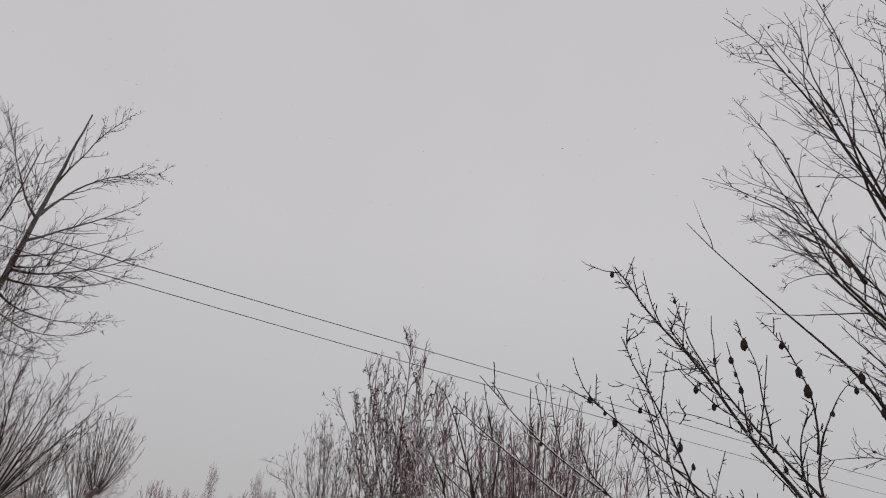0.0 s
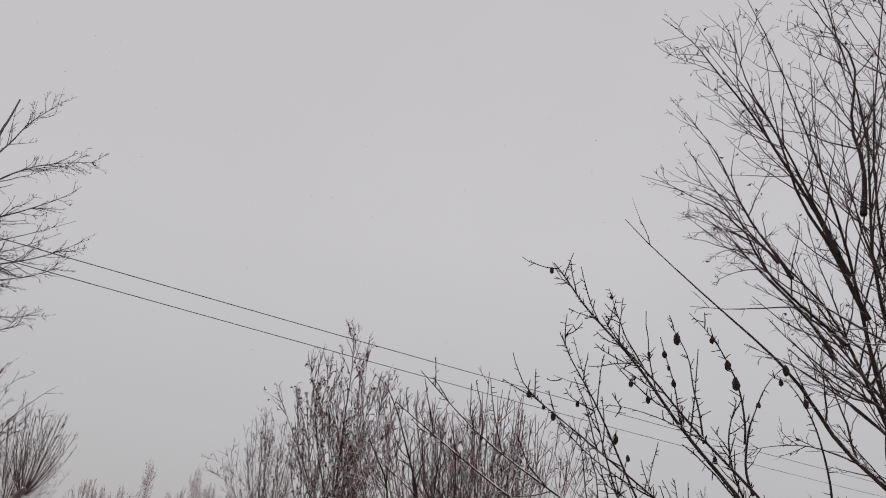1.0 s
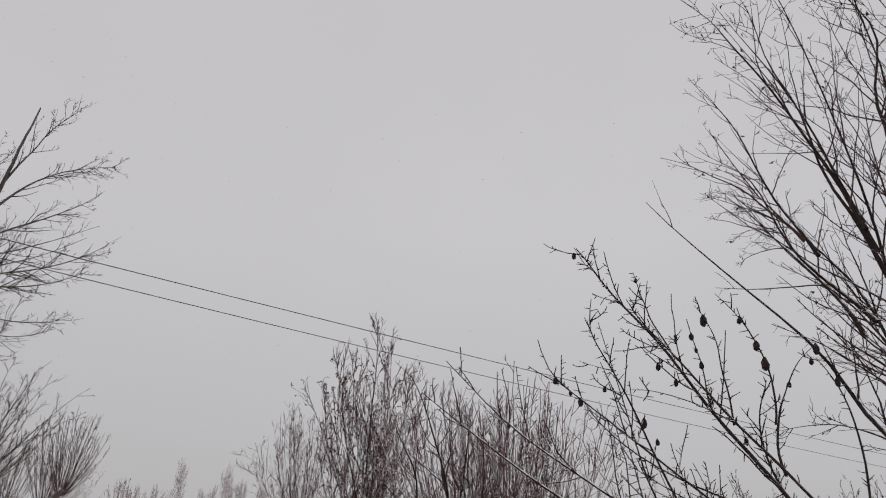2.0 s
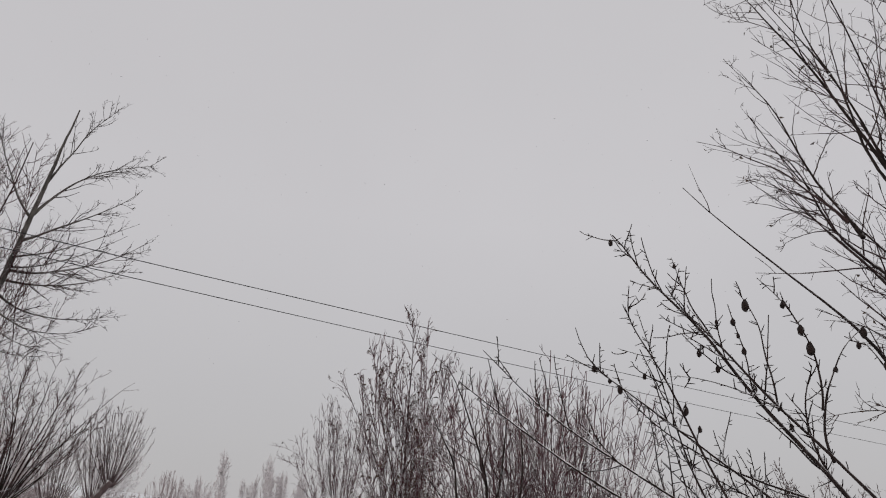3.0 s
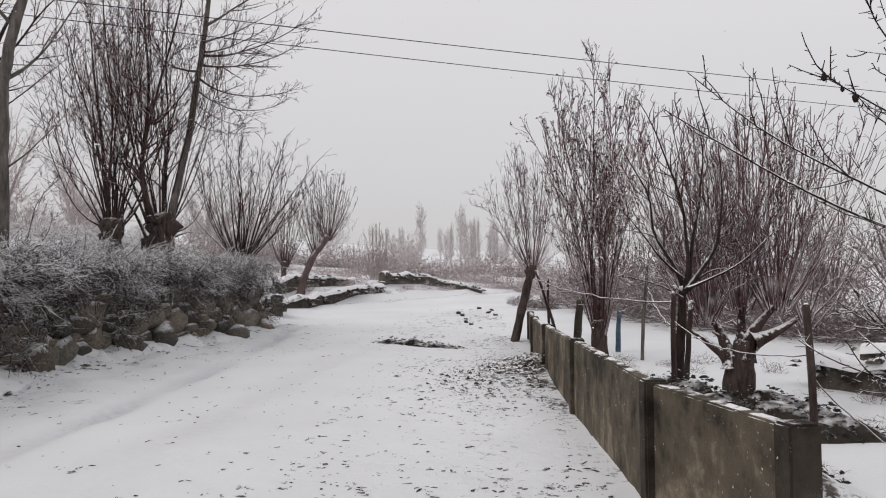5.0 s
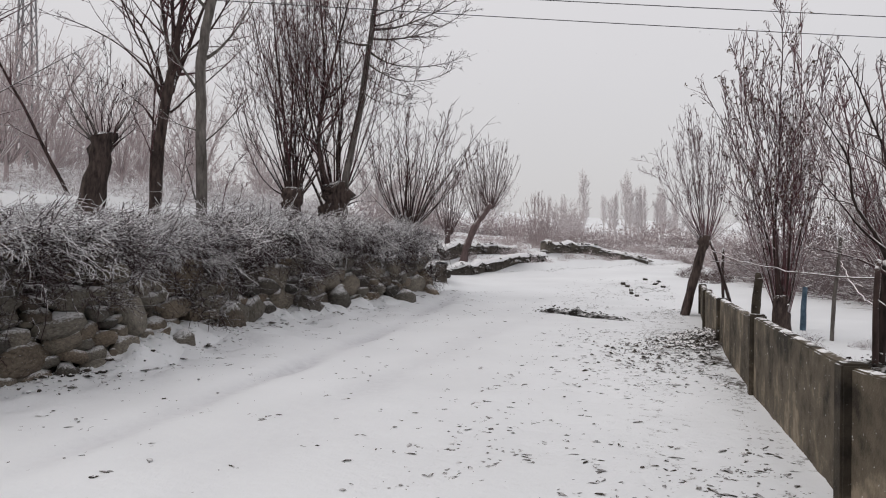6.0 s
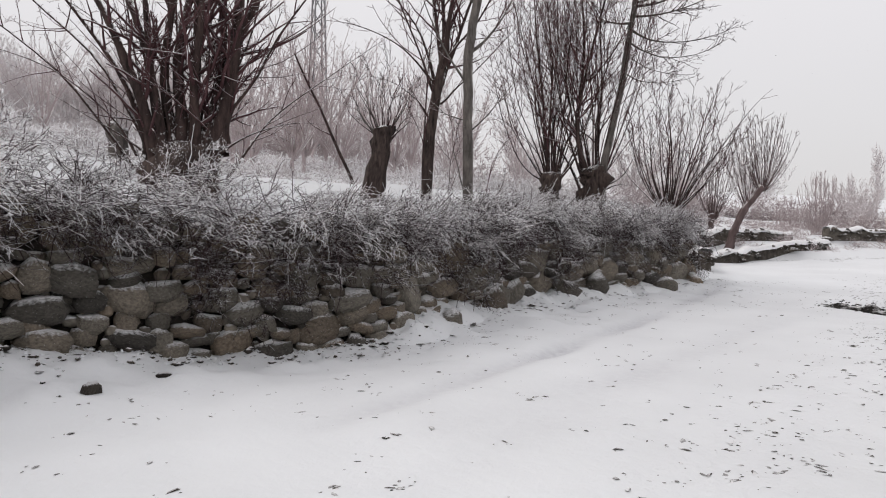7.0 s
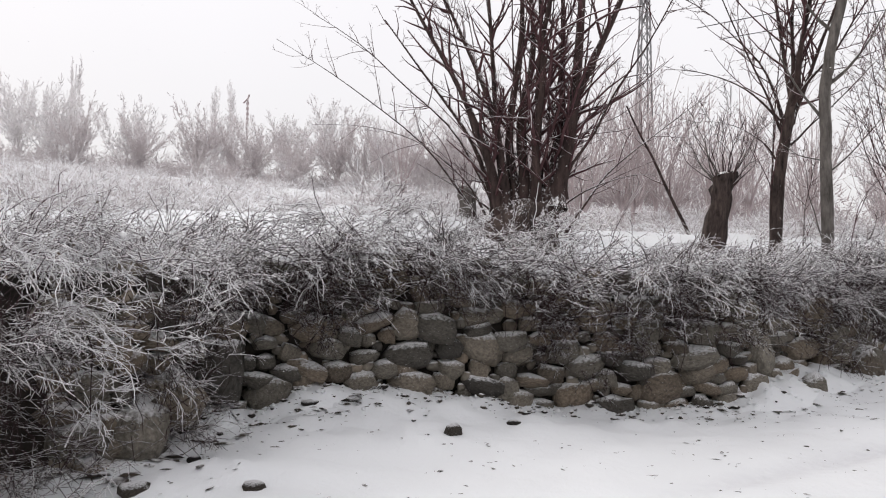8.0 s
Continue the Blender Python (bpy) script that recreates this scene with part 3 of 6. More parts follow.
def build_concrete_wall():
    home = thing("concrete_wall", (*POSTS[1], 0), "weathered low concrete panel wall with snow on top", "wall")
    base = Vector((*POSTS[1], 0))
    rng = random.Random(4)
    for k, (a, b) in enumerate(zip(POSTS[:-1], POSTS[1:])):
        a, b = Vector((*a, 0)), Vector((*b, 0))
        way = (b - a).normalized()
        n = (b - a).length
        turn = Matrix.Translation(a - base) @ Matrix.Rotation(math.atan2(way.y, way.x), 4, "Z")
        low = -0.3
        high = WALL_TOP - 0.03 * max(0, k - 1) + rng.uniform(-0.008, 0.008)
        bm = bmesh.new()
        box(bm, 0.07, n - 0.07, -0.05, 0.05, low, high, turn, 0.012)
        panel = part("panel", bm, CONCRETE, home)
        # thin broken snow along the top
        verts, faces, m = [], [], 70
        for i in range(m + 1):
            x = 0.02 + (n - 0.04) * i / m
            lump = noise.noise(Vector((x * 4.5, k * 7.1, 0.3))) + 0.5 * noise.noise(Vector((x * 13, k * 3.3, 1.3)))
            h = 0.002 + 0.009 * max(0.0, lump) if lump > 0.2 else -0.03
            w = 0.026 + 0.02 * min(1.0, max(0.0, lump + 0.3))
            for yy, zz in ((-w, -0.006), (-w * 0.75, h * 0.8), (0, h + 0.008), (w * 0.75, h * 0.8), (w, -0.006)):
                verts.append(tuple(turn @ Vector((x, yy, high + zz))))
        for i in range(m):
            for j in range(4):
                faces.append((i * 5 + j, i * 5 + j + 1, i * 5 + 6 + j, i * 5 + 5 + j))
        link_mesh("snow_cap", verts, faces, SNOW_CAP, panel, "thin lumpy snow on the wall top")
    for k, (x, y) in enumerate(POSTS):
        a, b = Vector((*POSTS[max(0, k - 1)], 0)), Vector((*POSTS[min(len(POSTS) - 1, k + 1)], 0))
        way = (b - a).normalized()
        turn = Matrix.Translation(Vector((x, y, 0)) - base) @ Matrix.Rotation(math.atan2(way.y, way.x), 4, "Z")
        bm = bmesh.new()
        box(bm, -0.068, 0.068, -0.075, 0.09, -0.3, WALL_TOP + 0.018 - 0.03 * max(0, k - 2), turn, 0.015)
        part("post", bm, CONCRETE_DARK, home, "damp dark concrete post")
    return home


build_concrete_wall()


# ---- dry-stone retaining wall and its hedge ----
def wall_line(step=0.05):
    """The wall's foot as evenly spaced places, ways along and ways to the road, between the near bend and the far lane."""
    part_line = WALL[1:11]
    n = np.r_[0, np.cumsum(np.linalg.norm(np.diff(part_line, axis=0), axis=1))]
    s = np.arange(0, n[-1], step)
    p = np.stack([np.interp(s, n, part_line[:, 0]), np.interp(s, n, part_line[:, 1])], 1)
    soft = np.ones(9) / 9
    pad = np.pad(p, ((4, 4), (0, 0)), "edge")
    p = np.stack([np.convolve(pad[:, c], soft, "valid") for c in (0, 1)], 1)
    t = np.gradient(p, axis=0)
    t /= np.linalg.norm(t, axis=1, keepdims=True)
    return s, p, t, np.stack([t[:, 1], -t[:, 0]], 1)


WS, WP, WT, WN = wall_line()


def foot(s):
    """Place on the wall's foot, way along and way to the road at s metres along it."""
    k = np.clip(np.searchsorted(WS, s), 0, len(WS) - 1)
    return WP[k], WT[k], WN[k]


def stone_mesh(seed, material=None):
    """A rounded, broken field stone of about unit size."""
    rng = np.random.default_rng(seed)
    bm = bmesh.new()
    bmesh.ops.create_cube(bm, size=2.0)
    bmesh.ops.subdivide_edges(bm, edges=bm.edges[:], cuts=1, use_grid_fill=True)
    off = Vector(rng.uniform(0, 50, 3))
    cuts = [(Vector(unit(rng.normal(0, 1, 3))), rng.uniform(0.62, 0.9)) for _ in range(5)]
    for v in bm.verts:
        d = v.co.normalized()
        c = d * (0.76 + 0.17 * v.co.length) * (1 + 0.42 * noise.noise(off + d * 1.1))
        for n, far in cuts:
            over = c.dot(n) - far
            if over > 0:
                c -= n * over * 0.95
        v.co = c
    me = bpy.data.meshes.new("stone")
    bm.to_mesh(me)
    bm.free()
    me.materials.append(material or STONE)
    me.shade_smooth()
    me.set_sharp_from_angle(angle=1.25)
    return me


STONES = [stone_mesh(100 + k) for k in range(24)]


def build_stone_wall():
    rng = np.random.default_rng(5)
    home = thing("stone_wall", (0, 0, 0), "dry-stone retaining wall of dark grey field stones", "wall")
    total = WS[-1]
    # earth packed between and behind the stones
    verts, faces, rows = [], [], 7
    pick = range(0, len(WS), 5)
    for k in pick:
        p, n = WP[k], WN[k]
        top = land_at(*(p - n * 0.75)) - 0.08
        low = land_at(*(p + n * 0.3)) - 0.3
        for i in range(rows):
            f = i / (rows - 1)
            d = 0.03 + rng.uniform(-0.04, 0.04) + 0.25 * f**3
            verts.append((*(p - n * d), low + (top - low) * f))
    m = len(list(pick))
    for k in range(m - 1):
        for i in range(rows - 1):
            a = k * rows + i
            faces.append((a, a + rows, a + rows + 1, a + 1))
    link_mesh("earth_core", verts, faces, EARTH, home, "dark earth packed between the stones")
    # rubble: large stones first, then ever smaller ones into the gaps
    placed = []
    for tries, wide0, wide1, flat, foot_only in ((90, 0.42, 0.6, 0.6, True), (260, 0.32, 0.46, 0.55, False), (2600, 0.22, 0.33, 0.6, False), (5000, 0.14, 0.22, 0.68, False), (6000, 0.08, 0.14, 0.8, False)):
        for _ in range(tries):
            s = rng.uniform(1.5, total - 0.2)
            far = s > 9.9
            w = rng.uniform(wide0, wide1) * (1.25 if far else 1.0)
            t = w * rng.uniform(flat - 0.15, flat + 0.2)
            z = rng.uniform(-0.05, 1.5 if not far else 0.95)
            if foot_only and z > 0.3 and not far:
                continue
            clear = True
            for s2, z2, w2, t2 in placed:
                if abs(s - s2) < (w + w2) / 2 and ((s - s2) / (w + w2)) ** 2 + ((z - z2) / (t + t2)) ** 2 < 0.2:
                    clear = False
                    break
            if clear:
                placed.append((s, z, w, t))
    placed.sort(key=lambda q: -q[2] * q[3] * (1.0 if 2.0 < q[0] < 14 else 0.5))
    # the boulders where the wall bends
    boulders = [(-7.35, -2.08, 0.58, 0.36, 0.34), (-7.55, -2.14, 1.0, 0.36, 0.17), (-6.5, -2.2, 0.46, 0.27, 0.27), (-7.05, -2.25, 0.78, 0.26, 0.09), (-6.1, -2.25, 0.25, 0.26, 0.24), (-7.95, -1.32, 0.44, 0.2, 0.24), (-8.25, -0.24, 0.42, 0.19, 0.22)]
    for k, (x, y, z, w, t) in enumerate(boulders):
        ob = new("stone", STONES[k + 3])
        ob.parent = home
        ob.matrix_basis = Matrix.Translation((x, y, z)) @ Matrix.Rotation(1.35 + 0.13 * k, 4, "Z") @ Matrix.Diagonal((w * 1.15, 0.32, t * 1.15, 1))
    rest_v, rest_f, base, made = [], [], 0, 7
    for s, z, w, t in placed:
        p, along_way, n = foot(s)
        g = land_at(*(p + n * 0.35))
        top = land_at(*(p - n * 0.8))
        if g + z > top - 0.02 or any(math.hypot(p[0] - q[0], p[1] - q[1]) < q[3] * 1.1 and abs(g + z - q[2]) < q[4] * 1.1 for q in boulders[:4]):
            continue
        deep = rng.uniform(0.16, 0.26)
        turn = Matrix.Rotation(math.atan2(along_way[1], along_way[0]) + rng.normal(0, 0.1), 4, "Z") @ Matrix.Rotation(rng.normal(0, 0.22), 4, "Y") @ Matrix.Rotation(rng.normal(0, 0.1), 4, "X")
        batter = 0.1 * z
        m4 = Matrix.Translation((*(p + n * (0.04 - batter + 0.1 * min(w, 0.5) + rng.uniform(-0.04, 0.05))), g + z)) @ turn @ Matrix.Diagonal((w * 0.7, min(deep, w * 0.6), t * 0.75, 1))
        me = STONES[int(rng.integers(0, len(STONES)))]
        flip = Matrix.Rotation(math.pi / 2 * int(rng.integers(0, 4)), 4, "X") @ Matrix.Rotation(math.pi * int(rng.integers(0, 2)), 4, "Z")
        if made < 300:
            ob = new("stone", me)
            ob.parent = home
            ob.matrix_basis = m4 @ flip
            made += 1
        else:
            co = np.array([m4 @ flip @ v.co for v in me.vertices])
            rest_v.append(co)
            rest_f += [tuple(base + i for i in pl.vertices) for pl in me.polygons]
            base += len(co)
    if rest_v:
        tagged(link_mesh("stone_rest", np.concatenate(rest_v).tolist(), rest_f, STONE, home), kind="stuff")
    return home


build_stone_wall()


def bush(name, s0, s1, seed, label, group, nodes=11, canes=16, up=0.5, out=0.45, hang=0.5, thick=0.0039, white=0.0):
    """Bramble clumps over the wall's crown between s0 and s1: dark stems inside, arching snow-laden canes outside."""
    rng = np.random.default_rng(seed)
    mid, _, _ = foot((s0 + s1) / 2)
    home = thing(name, (float(mid[0]), float(mid[1]), land_at(*(mid)) + 1.0), label, "bush", group)
    origin = np.array(home.location)

    def section(m, shrink):
        """Places within a lens-shaped section: a hump over the crown, a fringe before the face."""
        s = rng.uniform(s0 - 0.2, s1 + 0.2, m)
        p, t, n = foot(s)
        a = rng.uniform(0, 2 * np.pi, m)
        q = np.sqrt(rng.uniform(0, 1, m)) * shrink
        wave = 1 + 0.5 * value_noise(s * 1.5, s * 0 + 3.7, 4) + 0.3 * value_noise(s * 4.0, s * 0 + 1.7, 14)
        front = np.sin(a) < 0
        back = np.where(front, 0.02 - out * (0.3 + 0.7 * (1 - q * np.abs(np.sin(a)))) * rng.uniform(0.2, 0.95, m) * wave, 0.25 - out * q * np.cos(a) * 1.05 * wave)
        crown_z = land(*(p - n * 0.8).T)
        front_z = land(*(p + n * 0.35).T)
        z = np.maximum(crown_z + 0.02 + np.where(front, hang * wave, up * wave) * q * np.sin(a), front_z + 0.05)
        return np.concatenate([p - n * back[:, None], z[:, None]], 1) - origin, n, t, a, q

    # the dark tangle inside
    m = int(300 * (s1 - s0))
    start, n, t, a, q = section(m, 0.82)
    way = np.concatenate([n * rng.uniform(-0.6, 0.9, m)[:, None] + t * rng.normal(0, 0.8, m)[:, None], rng.normal(0.0, 0.45, m)[:, None]], 1)
    low = np.sin(a) * q < 0.22
    start, way, m = start[low], way[low], int(low.sum())
    inner = shoot_many(rng, start, way, rng.uniform(0.3, 0.7, m), 4, 0.22, -0.08)
    dark = Tubes()
    dark.add_many(inner, (thick * rng.uniform(0.8, 1.8, m))[:, None] * np.linspace(1, 0.6, 4), 3)
    # sprays of arching canes, each spray combed one way
    k = int(nodes * (s1 - s0))
    start, n, t, a, q = section(k, 1.0)
    high = np.sin(a) * q
    lead = np.concatenate([n * rng.uniform(0.15, 1.0, k)[:, None] + t * rng.normal(0.3, 0.6, k)[:, None], rng.uniform(0.0, 0.55, k)[:, None] + 0.25 * np.minimum(high, 0)[:, None]], 1)
    who = np.repeat(np.arange(k), canes)
    m = len(who)
    begin = start[who] + rng.normal(0, 0.085, (m, 3))
    way = lead[who] + rng.normal(0, 0.3, (m, 3)) * (1, 1, 0.8)
    length = rng.uniform(0.2, 0.62, m) * np.where(high[who] < -0.25, 0.75, 1.0)
    stems = shoot_many(rng, begin, way, length, 6, 0.22, -0.13)
    r = thick * rng.uniform(0.7, 1.5, m)
    tw, r2, _ = side_shoots(rng, stems, r, np.full(m, 0.18), 5, 0.08, 50, -0.04, thick * 0.8, 0.12, 2)
    laden = (high[who] + white - 0.22 + 0.34 * rng.normal(0, 1, k)[who] + 0.15 * rng.normal(0, 1, m)) > 0.0
    laden |= high[who] > 0.4
    snowy = Tubes()
    for tubes, some, more in ((dark, ~laden, 1.0), (snowy, laden, 1.42)):
        tubes.add_many(stems[some], more * r[some][:, None] * (1 - 0.55 * np.linspace(0, 1, 6)), 3)
        pick = np.repeat(some, 5)
        tubes.add_many(tw[pick], more * r2[pick][:, None] * (1 - 0.4 * np.linspace(0, 1, 2)), 3)
    tagged(dark.link("stem", BRAMBLE, home), kind="stuff")
    laden_part = tagged(snowy.link("snowy_stem", BRAMBLE_SNOW, home), kind="stuff")
    # little cushions of snow caught where the twigs cross
    pool = stems[laden][:, 1:5].reshape(-1, 3)
    pick = pool[rng.integers(0, len(pool), int(150 * (s1 - s0)))] + (0, 0, 0.005)
    lump_mesh("snow_clump", pick, 0.007 + 0.018 * rng.random(len(pick)) ** 2.5, SNOW_CAP, seed, laden_part)
    # small shrivelled leaves caught in the tangle
    pick = tw.reshape(-1, 3)[rng.integers(0, len(tw) * 2, int(m * 0.3))]
    leaf_blades(rng, pick, 0.028, "dry_foliage", DRY_LEAF, home)
    return home


def lump_mesh(name, centres, sizes, material, seed, parent):
    """Many small soft lumps in one mesh."""
    rng = np.random.default_rng(seed)
    shape = np.array([(1, 0, 0), (0.3, 0.95, 0.1), (-0.8, 0.6, 0), (-0.8, -0.6, 0.1), (0.3, -0.95, 0), (0.1, 0.05, 0.6), (-0.05, 0, -0.5)])
    tri = np.array([(0, 1, 5), (1, 2, 5), (2, 3, 5), (3, 4, 5), (4, 0, 5), (1, 0, 6), (2, 1, 6), (3, 2, 6), (4, 3, 6), (0, 4, 6)])
    m = len(centres)
    v = shape[None] * (1 + rng.normal(0, 0.2, (m, 7, 3))) * (np.asarray(sizes)[:, None] * rng.uniform(0.6, 1.5, (m, 3)))[:, None]
    a = rng.uniform(0, 2 * np.pi, m)
    c, s = np.cos(a)[:, None], np.sin(a)[:, None]
    v = np.stack([v[..., 0] * c - v[..., 1] * s, v[..., 0] * s + v[..., 1] * c, v[..., 2]], -1) + np.asarray(centres)[:, None]
    f = (tri[None] + 7 * np.arange(m)[:, None, None]).reshape(-1, 3)
    return tagged(link_mesh(name, v.reshape(-1, 3).tolist(), f.tolist(), material, parent), kind="stuff")


bramble = "tangled bramble bush dusted with snow over the stone wall"
edges = [0.0, 1.3, 2.6, 3.5, 4.7, 6.0, 7.4, 8.8, 10.2, 11.8, 13.4, 15.0, 16.6, 18.2, 19.8, 21.0]
for k, (s0, s1) in enumerate(zip(edges[:-1], edges[1:])):
    # a great spill of canes at the near bend, open stones beside it, then an even crown; down the lane they hang to the ground
    nodes, up, out, hang, white = (58, 0.12, 0.84, 1.75, 0.62) if s1 < 2.7 else (24, 0.38, 0.56, 0.56, 0.36) if s1 < 4.8 else (24, 0.38, 0.62, 0.78, 0.3) if s0 < 7.3 else (24, 0.24, 0.64, 0.9, 0.3) if s0 < 9.5 else (24, 0.2, 0.74, 1.2, 0.32)
    bush("bramble_bush", s0, min(s1, WS[-1] - 0.05), 300 + k, bramble, "brambles on the wall", nodes=nodes, up=up, out=out, hang=hang, white=white, thick=0.003 if s1 < 2.7 else 0.0039)



def drift_height(s, d):
    """How high the shovelled snow lies over the ground, s along the wall and d before its foot."""
    h = 0.17 * smooth(2.7, 3.4, s) * smooth(5.2, 4.5, s) + 0.17 * smooth(9.2, 10.0, s) * smooth(13.5, 11.5, s) + 0.1 * smooth(12.5, 14.0, s) * smooth(20.0, 18.0, s)
    h = h * (1 + 0.5 * value_noise(s * 1.9, s * 0 + 5.1, 8))
    lumps = 0.035 * value_noise(s * 5.0, d * 5.0, 9) + 0.02 * value_noise(s * 12.0, d * 12.0, 10)
    return (h + lumps * smooth(0.03, 0.1, h)) * smooth(0.85, 0.2, d) - 0.035 * smooth(0.1, 0.0, h * smooth(0.85, 0.2, d))


def along_foot(s, d):
    """Places d metres before the wall's foot at s metres along it."""
    p = np.stack([np.interp(s, WS, WP[:, k]) for k in (0, 1)], -1)
    n = np.stack([np.interp(s, WS, WN[:, k]) for k in (0, 1)], -1)
    return p + n * d[..., None]


def build_drift():
    """Lumpy snow banked up against the foot of the stone wall, with crumbs of it strewn before."""
    s, d = np.meshgrid(np.arange(2.5, 20.2, 0.055), np.linspace(-0.12, 1.0, 21), indexing="ij")
    xy = along_foot(s, d)
    z = land(xy[..., 0], xy[..., 1]) + drift_height(s, d)
    a, b = s.shape
    k = np.arange(a * b).reshape(a, b)
    faces = np.stack([k[:-1, :-1], k[:-1, 1:], k[1:, 1:], k[1:, :-1]], -1).reshape(-1, 4)
    ob = link_mesh("snow_drift", np.concatenate([xy, z[..., None]], -1).reshape(-1, 3).tolist(), faces.tolist(), GROUND_SNOW)
    tagged(ob, "lumpy snow banked against the stone wall's foot", "snow", kind="stuff")
    rng = np.random.default_rng(87)
    m = 1700
    s, d = rng.uniform(2.7, 18.0, m), 0.02 + np.abs(rng.normal(0, 0.3, m))
    xy = along_foot(s, d)
    size = 0.009 + 0.032 * rng.random(m) ** 3
    z = land(xy[:, 0], xy[:, 1]) + np.maximum(drift_height(s, d), 0) + size * 0.05
    ob = lump_mesh("snow_crumbs", np.concatenate([xy, z[:, None]], 1), size, GROUND_SNOW, 88, None)
    tagged(ob, "crumbled snow before the foot of the stone wall", "snow", kind="stuff")

    m = 420
    s, d = rng.uniform(2.6, 10.0, m), 0.02 + np.abs(rng.normal(0, 0.45, m))
    xy = along_foot(s, d)
    size = 0.008 + 0.045 * rng.random(m) ** 4
    z = land(xy[:, 0], xy[:, 1]) + np.maximum(drift_height(s, d), 0) + size * 0.1
    ob = lump_mesh("earth_crumbs", np.concatenate([xy, z[:, None]], 1), size, RUBBLE, 89, None)
    tagged(ob, "dark crumbs of earth in the snow by the wall", "debris", kind="stuff")


build_drift()

# ---- trees along the road ----
def at_land(x, y, sink=0.0):
    return (x, y, land_at(x, y) - sink)


rng0 = np.random.default_rng(11)
willow_label = "old pollard willow with snow-dusted bare rods"
roadside = "roadside willows"
stems = [
    (-0.5, 2.3, -0.72, 3.15, -2.1, 5.4, 0.2, 0.069), (-0.3, 2.35, -0.92, 4.1, -2.1, 6.2, -0.3, 0.086), (-0.25, 2.35, -0.62, 4.2, -1.75, 6.6, 0.3, 0.086),
    (-0.25, 2.45, -0.4, 4.3, -0.75, 7.6, -0.2, 0.069), (-0.13, 2.45, -0.18, 4.4, -0.4, 8, 0.3, 0.092), (0.15, 2.45, 0.2, 4.4, 0.1, 8.2, -0.3, 0.081),
    (0.3, 2.3, 0.56, 3.9, 1, 7.8, 0, 0.172), (0.45, 2.5, 0.87, 4.2, 2, 7.6, 0.4, 0.127), (0.6, 2.65, 1.1, 3.95, 2.8, 6.4, -0.3, 0.035),
    (-0.6, 2.25, -1.9, 3.76, -3.6, 4.95, -0.3, 0.022), (-0.55, 2.4, -1.5, 3.4, -3, 3.65, -0.5, 0.016), (0, 2.25, 0, 4.4, -0.15, 7.9, 0.5, 0.103),
    (0.2, 2.35, 0.5, 4.4, 0.6, 8, 0.6, 0.092), (-0.35, 2.25, -1.3, 3.9, -3.3, 5.6, 0.5, 0.03), (0.6, 2.15, 1.5, 3.3, 2.9, 4.4, 0.3, 0.022),
    (0.5, 2.5, 1.2, 2.9, 1.9, 2.95, -0.4, 0.016), (-0.5, 2.5, -0.9, 2.75, -1.5, 3.1, -0.4, 0.016), (0.1, 2.45, 0.35, 4.4, 0.4, 8, -0.6, 0.081),
]
bare_tree("willow_tree", at_land(-10.5, 1.55), "thick old willow with many dark snow-dusted stems", [(0.0, 1.5, 0.64), (0.0, 2.0, 0.55), (-0.02, 2.25, 0.47), (0.02, 2.5, 0.36), (0.0, 2.62, 0.2)],
          stems + [(x, 2.4, x * 2.2, 4.2, x * 4.5, 7.4, b, 0.026) for x, b in zip(np.linspace(-0.4, 0.42, 9), rng0.normal(0, 1.0, 9))], 21, per=(4.2, 4.4, 4.5), reach=(0.36, 0.5, 0.5), angle=46, lift=0.02, thin=0.0034, start=0.12, sway=0.04, rough=0.16)
bare_tree("stump_tree", at_land(-11.7, 5.0), "topped rough grey trunk with thin new shoots", [(-0.16, 1.4, 0.21), (-0.1, 1.95, 0.175), (0.02, 2.7, 0.155), (0.08, 3.05, 0.16), (0.11, 3.25, 0.17), (0.115, 3.28, 0.13)], rods(rng0, 22, (0.11, 3.2), 0.95, 4.8, 0.6, 0.16, 0.14, 0.011, jitter=0.6), 22, wood=BARK_GREY, twig=TWIG_DARK, per=(5, 5, 0), reach=(0.5, 0.5, 0.5), sway=0.08, angle=46, trunk_wood=BARK_TRUNK, rough=0.13)
bare_tree("stump_tree", at_land(-12.1, 0.9), "short grey cut stump behind the brambles", [(0.0, 1.6, 0.16), (0.0, 2.5, 0.14), (-0.02, 2.95, 0.15), (-0.02, 2.98, 0.12)], rods(rng0, 6, (0.0, 2.9), 0.3, 3.5, 0.2, 0.1), 41, wood=BARK_GREY, per=(4, 0, 0), rough=0.13)
